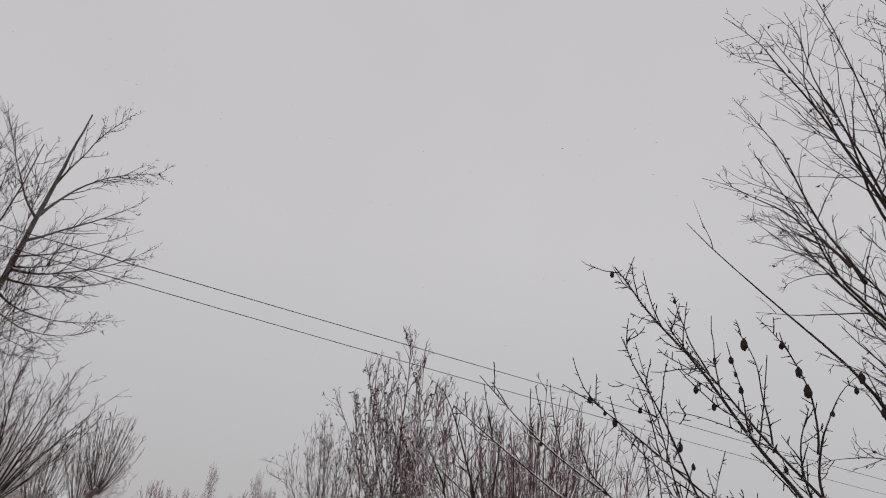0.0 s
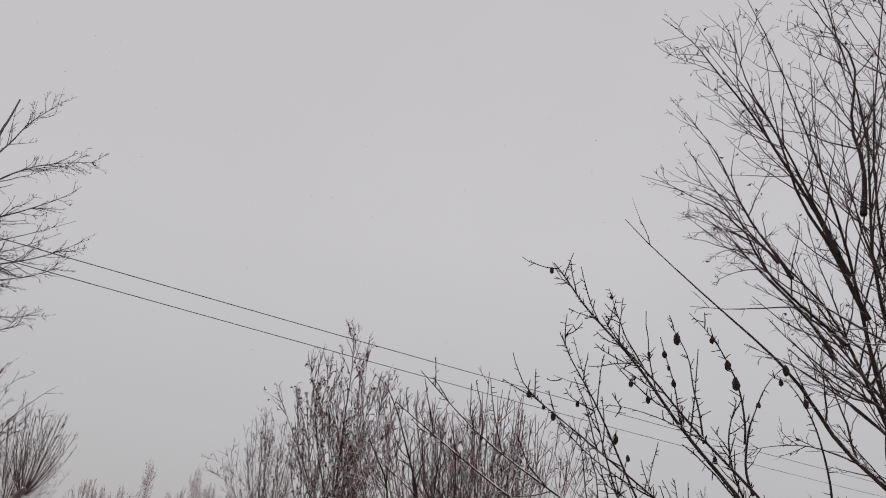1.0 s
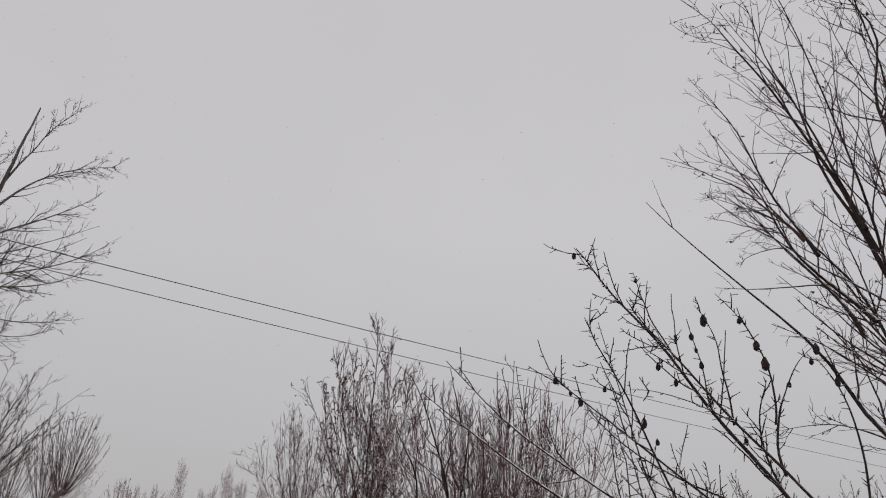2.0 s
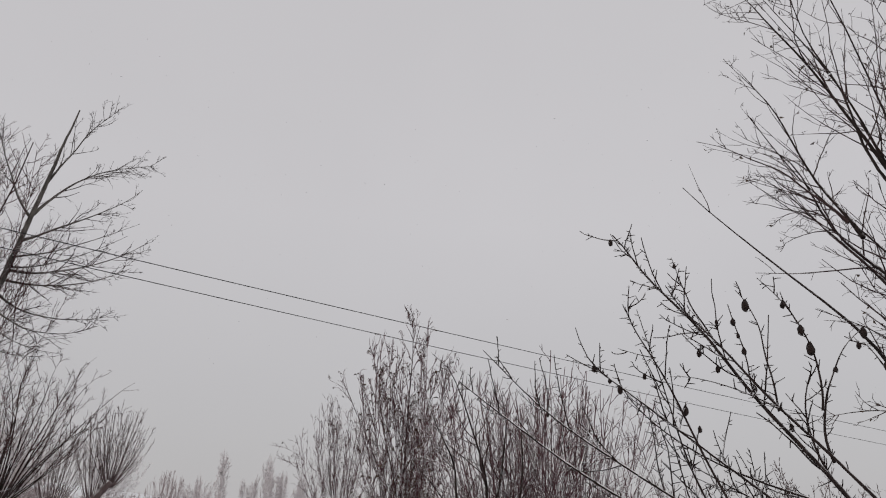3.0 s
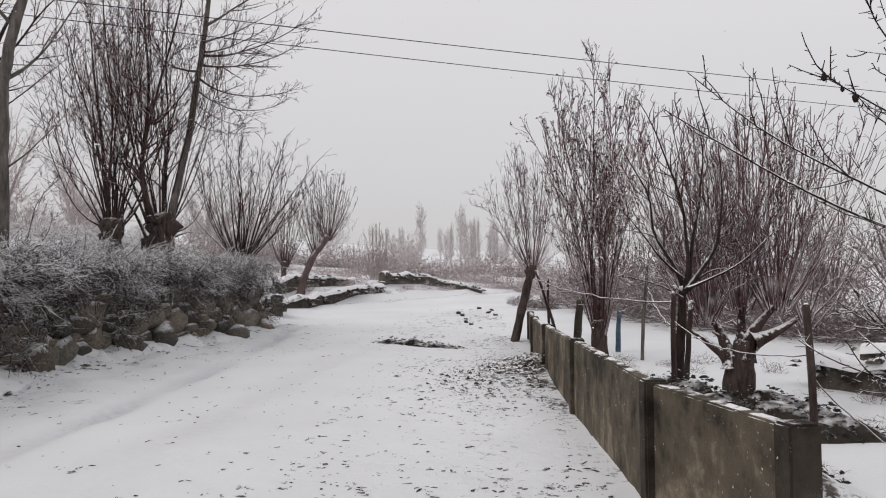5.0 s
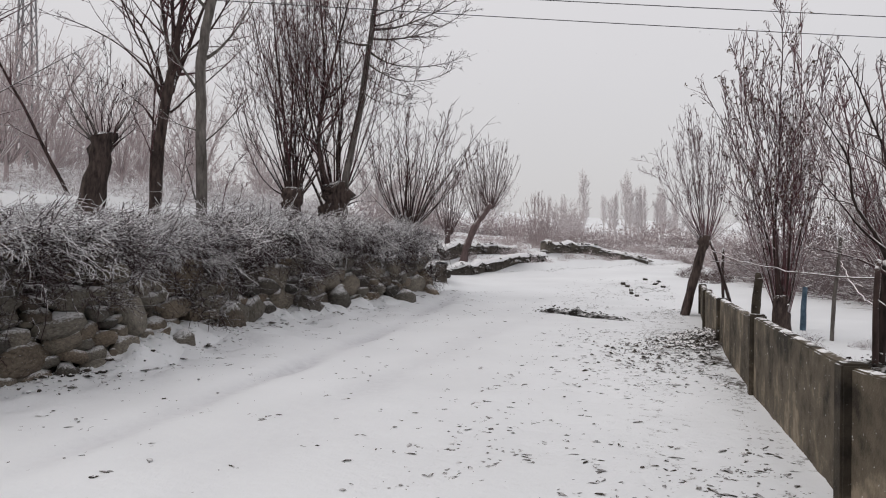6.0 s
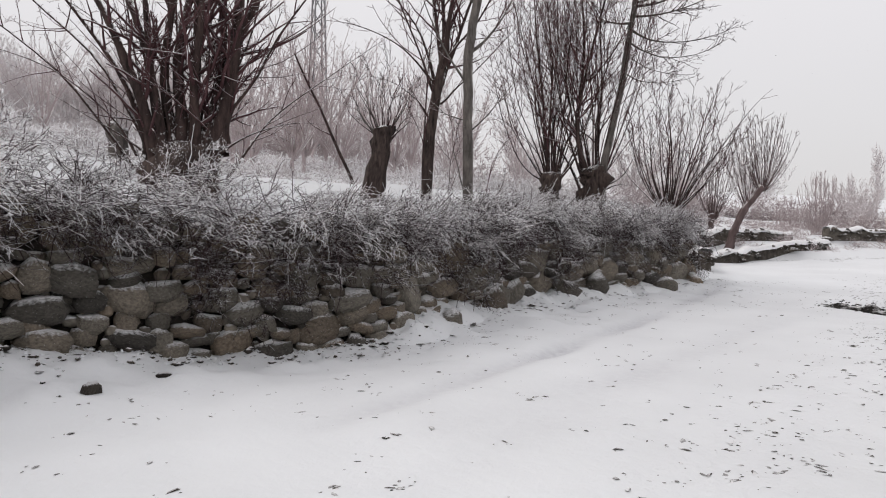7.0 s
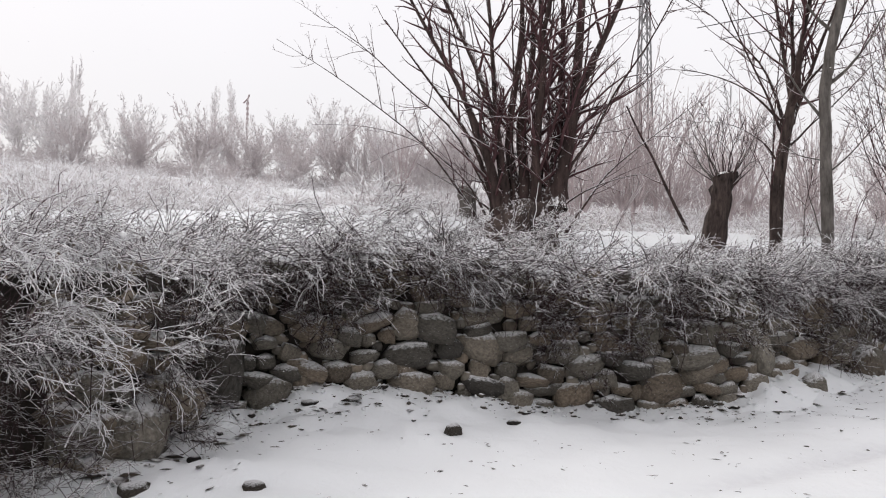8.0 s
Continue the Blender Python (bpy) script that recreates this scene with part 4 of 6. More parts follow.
bare_tree("ash_tree", at_land(-11.5, 5.9), "tall dark tree with bare forked limbs", [(-0.06, 1.4, 0.13), (-0.03, 1.9, 0.098), (0.06, 3.3, 0.085), (0.2, 4.2, 0.08), (0.26, 4.6, 0.06)],
          [(0.16, 4.1, 0.6, 4.95, 1.5, 8.2, 0.3, 0.06), (0.25, 4.5, 0.48, 5.5, 0.9, 9.0, -0.3, 0.07), (0.23, 4.4, 0.15, 5.4, -0.3, 8.6, 0.4, 0.06), (0.13, 3.9, -0.35, 5.0, -1.3, 7.6, -0.4, 0.03), (0.05, 4.15, -0.8, 4.95, -1.9, 5.25, 0.3, 0.024),
           (-0.05, 1.9, -0.04, 3.9, 0.05, 6.0, 0.3, 0.028), (0.2, 3.75, 0.8, 4.3, 1.9, 5.7, 0.4, 0.026), (0.24, 4.5, 0.3, 6.0, 0.35, 9.0, 0.9, 0.05), (0.1, 4.0, -0.5, 5.6, -2.2, 7.0, 0.6, 0.03), (0.0, 3.5, -0.5, 4.0, -1.3, 4.1, -0.5, 0.014), (0.2, 4.3, 1.0, 5.5, 2.2, 7.2, -0.6, 0.03)],
          23, per=(4.2, 5, 4.5), reach=(0.42, 0.5, 0.45), angle=46, lift=0.04, thin=0.005, rough=0.05)
bare_tree("aspen_tree", at_land(-10.8, 6.35), "slender grey-barked tree with bare crown", [(-0.01, 1.2, 0.12), (-0.02, 1.8, 0.09), (-0.03, 3.5, 0.082), (-0.05, 4.5, 0.08), (0.02, 5.1, 0.076), (0.2, 5.9, 0.068), (0.4, 7.0, 0.056), (0.5, 8.2, 0.036)],
          [(0.0, 1.95, 0.45, 2.08, 0.66, 2.6, 0.0, 0.022), (-0.05, 2.1, -0.25, 2.8, -0.35, 3.6, 0.1, 0.015), (0.0, 4.6, 0.6, 5.3, 1.3, 6.8, 0.3, 0.03), (-0.03, 4.0, -0.6, 4.9, -1.1, 6.3, -0.2, 0.025), (0.1, 5.4, -0.4, 6.3, -0.8, 8.0, 0.3, 0.028), (0.2, 5.9, 0.9, 6.8, 1.5, 8.4, -0.3, 0.028),
           (-0.02, 3.2, 0.5, 3.7, 1.0, 4.5, -0.3, 0.016), (-0.02, 3.4, -0.5, 3.6, -1.0, 4.2, 0.4, 0.014), (0.4, 7.0, 0.5, 8.0, 0.7, 9.5, 0.0, 0.035), (-0.25, 1.7, -0.35, 2.5, -0.1, 3.6, 0.2, 0.014), (0.3, 1.6, 0.4, 2.6, 0.9, 3.4, 0.5, 0.012)],
          24, wood=BARK_GREY, per=(4.5, 5, 4.5), reach=(0.45, 0.5, 0.45), angle=44, thin=0.005, rough=0.05)
stems = [(-0.12, 2.75, -0.67, 3.8, -1.9, 4.4, 0.2, 0.018), (-0.1, 2.75, -0.31, 4.1, -1.25, 8.0, -0.3, 0.032), (-0.02, 2.75, -0.2, 4.7, -0.6, 8.6, 0.3, 0.042), (0.06, 2.75, -0.03, 4.7, -0.3, 9.4, -0.4, 0.042), (0.18, 2.75, 0.36, 4.4, 0.4, 8.8, 0.4, 0.042), (0.22, 2.7, 0.63, 3.45, 1.1, 4.8, -0.2, 0.03), (0.0, 2.75, -0.4, 4.6, -0.95, 7.2, 0.5, 0.03), (-0.14, 2.7, -0.9, 3.5, -1.5, 5.6, -0.4, 0.022), (0.1, 2.75, 0.1, 4.7, 0.1, 8.9, 0.8, 0.035), (-0.05, 2.75, -0.15, 4.5, -0.5, 8.0, 1.0, 0.03)]
bare_tree("willow_tree", at_land(-13.6, 10.3), willow_label, [(-0.1, 1.6, 0.3), (-0.05, 2.3, 0.24), (0.0, 2.55, 0.26), (0.04, 2.85, 0.24)], stems + rods(rng0, 20, (0.04, 2.75), 2.1, 9.0, 2.6, 0.2, 0.1, 0.016), 25, per=(5, 5, 4.5), reach=(0.34, 0.5, 0.45), angle=38, thin=0.0058, group=roadside, rough=0.16)
stems = [(-0.3, 1.9, -0.6, 2.85, -1.45, 4.8, 0.0, 0.06), (-0.22, 2.8, -0.36, 4.75, -0.45, 9.4, 0.2, 0.075), (-0.12, 2.8, -0.2, 4.5, 0.45, 9.6, -0.4, 0.065), (-0.3, 5.05, 0.27, 5.5, 0.95, 7.0, 0.0, 0.035), (-0.2, 2.7, -0.5, 3.95, -1.2, 7.2, 0.4, 0.035), (0.05, 2.9, 0.1, 4.7, 0.0, 9.5, 0.6, 0.05), (-0.25, 2.7, -0.8, 4.4, -1.7, 7.8, -0.5, 0.035), (0.1, 2.8, 0.4, 4.2, 1.2, 6.4, 0.6, 0.03), (0.25, 2.6, 0.7, 2.9, 1.0, 3.6, -0.3, 0.02), (0.28, 2.5, 0.55, 2.6, 0.75, 2.55, -0.3, 0.02)]
bare_tree("willow_tree", at_land(-13.0, 11.15), willow_label, [(-0.02, 1.4, 0.4), (-0.03, 1.9, 0.3), (-0.04, 2.4, 0.29), (0.02, 2.75, 0.34), (0.0, 3.0, 0.24)], stems + rods(rng0, 22, (0.0, 2.85), 2.3, 10.0, 3.2, 0.24, 0.1, 0.016), 26, per=(4.8, 5, 4.5), reach=(0.34, 0.5, 0.45), angle=40, thin=0.0058, group=roadside, rough=0.18)
bare_tree("aspen_tree", at_land(-12.85, 11.3), "leaning grey tree with long horizontal branches", [(-0.12, 1.4, 0.1), (0.0, 3.1, 0.085), (0.35, 4.9, 0.072), (0.58, 6.6, 0.06), (0.8, 8.4, 0.046), (0.95, 9.8, 0.03), (1.1, 11.0, 0.015)],
          [(0.58, 6.7, 1.95, 7.1, 3.3, 8.3, 0.3, 0.034), (0.56, 6.5, 1.8, 6.6, 2.95, 7.25, -0.4, 0.03), (0.5, 6.2, 1.6, 5.85, 2.95, 6.3, 0.4, 0.028), (0.67, 7.4, 1.75, 8.2, 2.8, 9.3, -0.3, 0.032), (0.78, 8.1, 1.7, 9.4, 3.1, 10.4, 0.4, 0.03), (0.45, 5.95, 1.45, 5.45, 2.55, 5.75, -0.5, 0.022), (0.85, 8.9, 1.3, 10.0, 2.0, 11.3, -0.4, 0.026),
           (0.5, 6.3, -0.4, 6.6, -1.2, 7.6, 0.3, 0.025), (0.75, 8.0, 0.0, 9.0, -0.6, 10.3, -0.4, 0.026), (0.62, 7.0, 1.6, 7.6, 3.1, 8.9, 0.8, 0.026), (0.4, 5.2, 1.1, 5.0, 2.0, 5.2, 0.7, 0.018), (0.6, 6.8, 1.5, 7.0, 2.6, 7.8, -0.9, 0.024), (0.42, 5.6, 1.2, 5.3, 2.2, 5.3, 0.9, 0.018)],
          42, wood=BARK_GREY, twig=TWIG_DARK, per=(8, 6, 5), reach=(0.45, 0.5, 0.5), angle=38, lift=0.05, thin=0.0055, start=0.15, rough=0.05)
stems = [(-0.25, 2.05, -0.6, 3.25, -0.75, 4.4, 0.2, 0.022), (-0.19, 2.1, -0.13, 3.95, -0.55, 5.6, -0.3, 0.024), (-0.01, 2.1, 0.05, 4.2, 0.17, 5.9, 0.3, 0.022), (0.15, 2.1, 0.65, 3.85, 1.15, 5.6, -0.3, 0.028), (0.25, 2.05, 1.25, 3.85, 2.5, 5.3, 0.2, 0.028), (0.2, 2.1, 1.0, 3.4, 2.5, 4.65, -0.4, 0.024), (0.05, 2.1, 0.35, 4.0, 0.7, 5.7, 0.6, 0.022), (-0.2, 2.1, -0.9, 3.4, -1.3, 4.9, 0.5, 0.018), (0.2, 2.1, 0.9, 3.9, 1.8, 5.5, 0.7, 0.022)]
bare_tree("willow_tree", at_land(-13.9, 14.6), willow_label, [(-0.2, 1.4, 0.24), (-0.15, 1.85, 0.22), (-0.02, 2.1, 0.26), (0.0, 2.25, 0.2)], stems + rods(rng0, 30, (0.0, 2.15), 1.8, 5.6, 1.0, 0.25, 0.12, 0.016, shift=0.2), 27, per=(4.4, 5, 4), reach=(0.32, 0.5, 0.45), angle=36, thin=0.006, group=roadside, rough=0.16)
# Next four willows stand in hazed bark, distance paled into the colour.
bare_tree("willow_tree", at_land(-18.3, 22.7), "leaning pollard willow with a round brush of rods", [(-0.1, 0.7, 0.17), (0.0, 1.45, 0.13), (0.42, 2.45, 0.12), (1.02, 3.3, 0.13)], rods(rng0, 46, (1.02, 3.2), 1.15, 6.1, 1.0, 0.14, 0.12, 0.013, shift=0.15) + rods(rng0, 26, (0.5, 2.6), 0.8, 5.6, 0.6, 0.1, 0.1, 0.012, shift=-0.4), 28, wood=HAZE_MID, twig=HAZE_MID, per=(4, 3, 0), reach=(0.22, 0.4, 0.5), angle=26, group=roadside, thin=0.0065)
bare_tree("willow_tree", at_land(-20.0, 23.6), willow_label, [(0.0, 0.7, 0.13), (0.0, 1.9, 0.1), (0.05, 2.3, 0.12)], rods(rng0, 46, (0.05, 2.2), 1.1, 5.1, 0.9, 0.14, 0.12, 0.012), 29, wood=HAZE_MID, twig=HAZE_MID, per=(4, 3, 0), reach=(0.22, 0.4, 0.5), angle=26, group=roadside, thin=0.0065)
bare_tree("willow_tree", at_land(-19.6, 30.2), "snowy, haze-pale willow bush far down the lane", [(0.0, 0.4, 0.14), (0.0, 1.4, 0.12)], rods(rng0, 60, (0.0, 1.3), 1.0, 4.4, 0.9, 0.2, 0.12, 0.013), 30, wood=HAZE_GROVE, twig=HAZE_GROVE, per=(4, 3, 0), reach=(0.22, 0.4, 0.5), angle=24, thin=0.008)
bare_tree("willow_tree", at_land(-22.6, 32.4), "small snowy, haze-pale willow bush far down the lane", [(0.0, 0.6, 0.1), (0.0, 1.4, 0.09)], rods(rng0, 40, (0.0, 1.3), 0.8, 3.6, 0.7, 0.2, 0.12, 0.013), 43, wood=HAZE_GROVE, twig=HAZE_GROVE, per=(4, 3, 0), reach=(0.22, 0.4, 0.5), angle=24, thin=0.008)
bare_tree("willow_tree", at_land(-6.15, 15.1), "leaning pollard willow beside the wall end", [(-0.02, -0.2, 0.12), (0.04, 0.1, 0.095), (0.18, 0.8, 0.085), (0.38, 1.5, 0.09), (0.43, 1.7, 0.13), (0.44, 1.82, 0.1)],
          rods(rng0, 44, (0.42, 1.75), 0.95, 4.6, 1.0, 0.09, 0.16, 0.0095, shift=-0.2) + [(0.36, 1.7, -0.05, 2.95, -0.95, 3.5, 0.2, 0.01), (0.4, 1.65, -0.3, 2.8, -0.95, 3.2, -0.2, 0.009), (0.4, 1.7, -0.2, 2.5, -0.7, 2.7, -0.3, 0.008), (0.48, 1.7, 0.9, 2.0, 1.2, 2.6, 0.1, 0.008)], 31, twig=TWIG_MAUVE, per=(5, 6, 3), reach=(0.26, 0.45, 0.5), angle=34, thin=0.0042, cap=0.7, leaves=60, rough=0.13)
stems = [(0.0, 0.6, -0.14, 3.2, -0.1, 5.75, 0.0, 0.03), (-0.1, 0.6, -0.5, 2.65, -1.3, 4.4, 0.2, 0.02), (0.06, 0.6, 0.2, 2.85, 0.52, 5.0, -0.2, 0.022), (0.1, 0.6, 0.4, 2.6, 0.95, 4.4, 0.3, 0.018), (-0.06, 0.6, -0.3, 2.9, -0.75, 5.0, -0.3, 0.022), (-0.1, 0.5, -0.35, 2.2, -1.0, 3.6, 0.4, 0.014)]
bare_tree("poplar_tree", at_land(-3.5, 12.6), "young many-stemmed poplar with a few dry leaves", [(0.0, -0.2, 0.17), (-0.01, 0.4, 0.14), (0.0, 0.75, 0.11)], stems + rods(rng0, 34, (0.0, 0.6), 1.05, 5.4, 1.4, 0.12, 0.04, 0.0095, 0.4, 0.35, -0.1), 32, twig=TWIG_MAUVE, per=(5.5, 7, 3.5), reach=(0.3, 0.45, 0.4), angle=30, lift=0.07, leaves=1500, leaf=0.06, thin=0.0058, cap=1.1)
broad = [(0.0, 0.5, -0.12, 0.85, -0.36, 1.2, 0.1, 0.1), (0.1, 0.6, 0.28, 1.0, 0.55, 1.35, 0.0, 0.1), (0.08, 0.7, 0.1, 1.1, 0.1, 1.4, 0.2, 0.07), (-0.05, 0.6, -0.3, 0.8, -0.62, 0.95, 0.1, 0.07), (0.2, 0.8, 0.5, 0.95, 0.85, 1.2, 0.1, 0.08)]
broad += rods(rng0, 74, (-0.3, 1.1), 1.0, 3.4, 0.45, 0.12, 0.08, 0.0075, 0.5, 0.3, -0.15) + rods(rng0, 74, (0.45, 1.25), 1.0, 3.5, 0.5, 0.16, 0.08, 0.0075, 0.5, 0.3, 0.12) + rods(rng0, 36, (0.08, 1.25), 0.8, 3.6, 0.25, 0.12, 0.05, 0.0075, 0.6, 0.25) + rods(rng0, 12, (0.75, 1.1), 0.7, 2.5, 0.4, 0.08, 0.1, 0.008, 0.4, 0.3, 0.25)
bare_tree("willow_tree", at_land(-0.9, 8.6), "broad pollard willow behind the concrete wall", [(0.02, -0.2, 0.2), (0.04, 0.2, 0.15), (0.08, 0.55, 0.15), (0.1, 0.8, 0.1)], broad, 33, twig=TWIG_MAUVE, per=(4.2, 4, 0), reach=(0.34, 0.5, 0.5), angle=44, thin=0.0047, cap=0.7, start=0.2, rough=0.16)
bare_tree("apple_tree", at_land(-1.2, 7.6), "small open bare tree with forked snowy limbs", [(-0.16, -0.2, 0.06), (-0.14, 0.5, 0.045), (-0.09, 1.02, 0.04), (-0.07, 1.42, 0.034)],
          [(-0.07, 1.35, -0.24, 1.95, -0.7, 2.95, 0.1, 0.028), (-0.06, 1.35, -0.1, 2.25, -0.5, 3.4, -0.1, 0.026), (-0.04, 1.38, 0.23, 2.0, 0.38, 2.8, 0.2, 0.026), (-0.07, 1.5, -0.47, 1.95, -0.8, 2.3, -0.2, 0.014), (-0.03, 1.4, 0.5, 1.7, 1.05, 2.2, 0.0, 0.016), (-0.08, 1.3, -0.5, 1.5, -0.95, 1.55, 0.1, 0.012), (-0.02, 1.5, 0.1, 2.4, 0.1, 3.1, 0.2, 0.02), (0.02, 1.45, 0.3, 1.6, 0.6, 1.5, -0.1, 0.012)],
          36, wood=BARK_FRUIT, twig=TWIG_DARK, per=(7, 6, 5), reach=(0.4, 0.42, 0.4), angle=46, thin=0.0032, cap=0.8, sway=0.05)
stems = [(-0.6, 2.05, -0.98, 3.35, -2.15, 5.75, 0.2, 0.025), (-0.6, 2.05, -1.42, 3.2, -2.5, 4.85, -0.3, 0.024), (-0.6, 2.05, -0.8, 4.05, -1.4, 7.6, 0.2, 0.025), (-0.6, 2.05, -0.66, 3.9, -0.62, 7.6, -0.3, 0.025), (-0.57, 2.05, -0.43, 4.0, -0.1, 7.5, 0.4, 0.025),
         (-1.22, 4.05, -1.67, 5.25, -2.25, 6.6, 0.3, 0.015), (-0.57, 2.05, -0.2, 4.2, 0.45, 7.3, -0.3, 0.025), (-0.84, 4.2, -1.2, 5.6, -1.75, 7.1, 0.1, 0.016), (-0.57, 2.05, 0.0, 3.7, 0.8, 6.2, 0.2, 0.022), (-0.7, 2.2, -1.17, 2.6, -1.75, 2.65, 0.1, 0.013), (-0.72, 3.6, -1.1, 5.2, -1.5, 6.9, -0.4, 0.018), (-0.6, 3.4, -0.3, 5.0, 0.2, 6.9, 0.5, 0.018), (-1.0, 3.3, -1.5, 4.3, -2.2, 5.2, 0.5, 0.016), (-0.62, 2.5, -1.0, 3.0, -1.6, 3.4, -0.4, 0.014), (-0.8, 4.0, -1.35, 5.8, -2.0, 7.0, -0.5, 0.018), (-0.6, 4.5, -0.5, 6.0, -0.9, 7.8, 0.6, 0.02), (-0.9, 3.4, -1.6, 4.6, -2.35, 5.9, 0.7, 0.018), (-0.3, 4.0, 0.1, 5.6, 0.0, 7.6, -0.6, 0.02), (-1.3, 4.2, -1.8, 4.9, -2.4, 5.3, -0.3, 0.012)]
bare_tree("plum_tree", at_land(3.2, 5.35), "bare leaning tree with ascending twiggy limbs", [(-0.3, -0.2, 0.11), (-0.5, 0.6, 0.085), (-0.58, 1.5, 0.075), (-0.6, 2.15, 0.07)], stems, 35, wood=BARK_FRUIT, twig=TWIG_DARK, per=(4.6, 5, 5), reach=(0.42, 0.5, 0.5), angle=38, lift=0.04, sway=0.05, leaves=190, leaf=0.045, thin=0.0034, cap=2.0, start=0.15)


# ---- fruit tree by the road ----
def fruit_mesh(seed):
    rng = np.random.default_rng(seed)
    bm = bmesh.new()
    bmesh.ops.create_icosphere(bm, subdivisions=2, radius=1.0)
    off = Vector(rng.uniform(0, 30, 3))
    for v in bm.verts:
        v.co *= 1 + 0.35 * noise.noise(off + v.co * 1.6)
        v.co.z *= 1.25
        if v.co.z > 0.8:
            v.co.xy *= 0.45
            v.co.z += 0.5
    me = bpy.data.meshes.new("fruit")
    bm.to_mesh(me)
    bm.free()
    me.materials.append(FRUIT)
    me.shade_smooth()
    return me


def fruit_material():
    m, n, l, b = node_material("shrivelled_fruit", 0.55)
    t = noise_tex(n, l, 3.0, 5.0)
    r = ramp(n, [(0.3, (0.012, 0.007, 0.006)), (0.7, (0.055, 0.03, 0.025))])
    l.new(t.outputs["Fac"], r.inputs["Fac"])
    l.new(mix_color(n, l, snow_on_top(n, l, 0.8, 1.0, 4.0, 0.2), r.outputs["Color"], SNOW), b.inputs["Base Color"])
    bumped(n, l, b, t.outputs["Fac"], 0.7, 0.15)
    return m


FRUIT = fruit_material()


def build_fruit_tree():
    rng = np.random.default_rng(34)
    base = np.array((1.15, 3.2, land_at(1.15, 3.2)))
    home = thing("fruit_tree", tuple(base), "thorny fruit tree with shrivelled dark fruit", "tree")
    v, f = trunk_tube(rng, shoot(rng, (0, 0, -0.2), (-0.12, 0, 1), 1.75, 12, 0.03), np.linspace(0.085, 0.05, 12), 10, 0.08)
    link_mesh("trunk", v, f, BARK_FRUIT, home)
    mid = np.array((0.3, 3.15, 0.0))
    away = unit(mid)
    right = np.array((away[1], -away[0], 0))

    def spot(x, z, back):
        return mid + right * x + away * back + np.array((0, 0, z)) - base

    # root, way and tip of each limb as x, z across the road's view; how far the tip lies back; radius
    rows = [
        (0.8, 1.45, 0.16, 2.38, -0.23, 2.95, 0.05, 0.021), (0.16, 2.42, 0.06, 2.65, 0.03, 2.8, 0.0, 0.008), (0.54, 2.1, 0.52, 2.38, 0.36, 2.64, -0.1, 0.01), (0.55, 1.9, 0.57, 2.2, 0.77, 2.46, 0.1, 0.012),
        (0.38, 2.1, 0.36, 2.42, 0.28, 2.66, 0.1, 0.009), (0.2, 1.65, -0.08, 2.3, -0.17, 2.57, -0.05, 0.011), (-0.08, 2.34, -0.16, 2.36, -0.24, 2.39, 0.0, 0.006), (0.8, 1.35, -0.08, 2.1, -0.35, 2.32, 0.1, 0.014),
        (0.82, 1.6, 0.83, 2.1, 0.76, 2.4, 0.1, 0.012), (0.42, 2.08, 0.2, 2.22, -0.03, 2.28, 0.1, 0.008), (0.82, 1.5, 0.52, 1.9, 0.52, 2.25, 0.05, 0.016), (0.8, 1.28, -0.23, 1.76, -1.04, 2.3, 0.2, 0.019),
        (0.82, 1.4, -0.11, 1.8, -0.93, 2.5, 0.3, 0.018), (0.1, 1.7, -0.01, 2.0, -0.15, 2.6, 0.1, 0.011), (0.82, 1.66, 0.1, 1.93, -0.26, 2.3, 0.2, 0.013), (0.84, 1.55, 0.25, 2.28, 0.02, 2.6, -0.1, 0.015),
        (0.84, 1.2, 0.03, 1.25, -0.38, 1.46, 0.1, 0.013), (0.85, 0.95, 0.02, 1.07, -0.48, 1.25, 0.0, 0.017), (0.85, 1.05, 0.07, 1.2, -0.2, 1.17, 0.2, 0.011), (0.85, 1.5, 1.1, 2.0, 1.2, 2.7, 0.3, 0.014), (0.85, 1.3, 0.4, 1.6, 0.05, 1.72, -0.1, 0.013),
        (0.85, 0.85, 0.35, 0.85, 0.0, 0.75, -0.2, 0.012), (0.85, 1.4, 0.3, 1.75, -0.15, 2.05, 0.4, 0.012),
    ]
    # the low tangle of suckers and crossing limbs
    for _ in range(52):
        z0, z1, x1 = rng.uniform(0.3, 1.5), rng.uniform(0.2, 1.55), rng.uniform(-0.15, 0.5)
        rows.append((0.85, z0, (0.85 + x1) / 2, (z0 + z1) / 2 + rng.uniform(-0.1, 0.2), x1, z1, rng.uniform(-0.5, 0.5), rng.uniform(0.008, 0.013)))
    crown, spurs = Tubes(), Tubes()
    wood = []
    for x0, z0, x1, z1, x2, z2, back, r in rows:
        line = bent(rng, spot(x0, z0, 0.0), spot(x1, z1, back * 0.5), spot(x2, z2, back), 16, 0.024)
        limb = Tubes()
        limb.add(line, 0.5 * r * (1 - 0.72 * np.linspace(0, 1, 16) ** 0.9), 7)
        limb.link("limb", BARK_FRUIT, home)
        n = np.linalg.norm(line[-1] - line[0])
        l2, r2, n2 = branch(rng, line[None], np.array([0.42 * r]), np.array([n]), 6.5, 0.18, 48, 0.09, 0.36, 0.0032, 7, 0.09, 0.4)
        crown.add_many(l2, r2[:, None] * (1 - 0.45 * np.linspace(0, 1, 7)), 5)
        # short spurs and thorns all along
        for some, rr, long in ((resample(line, 8)[None], np.array([r]), np.array([n])), (l2, r2, n2)):
            count = np.maximum(2, (30 * long).astype(int))
            sp, _, _ = side_shoots(rng, some, rr, np.full(len(some), 0.06), count, 0.04, 68, 0.04, 0.0018, 0.1, 3)
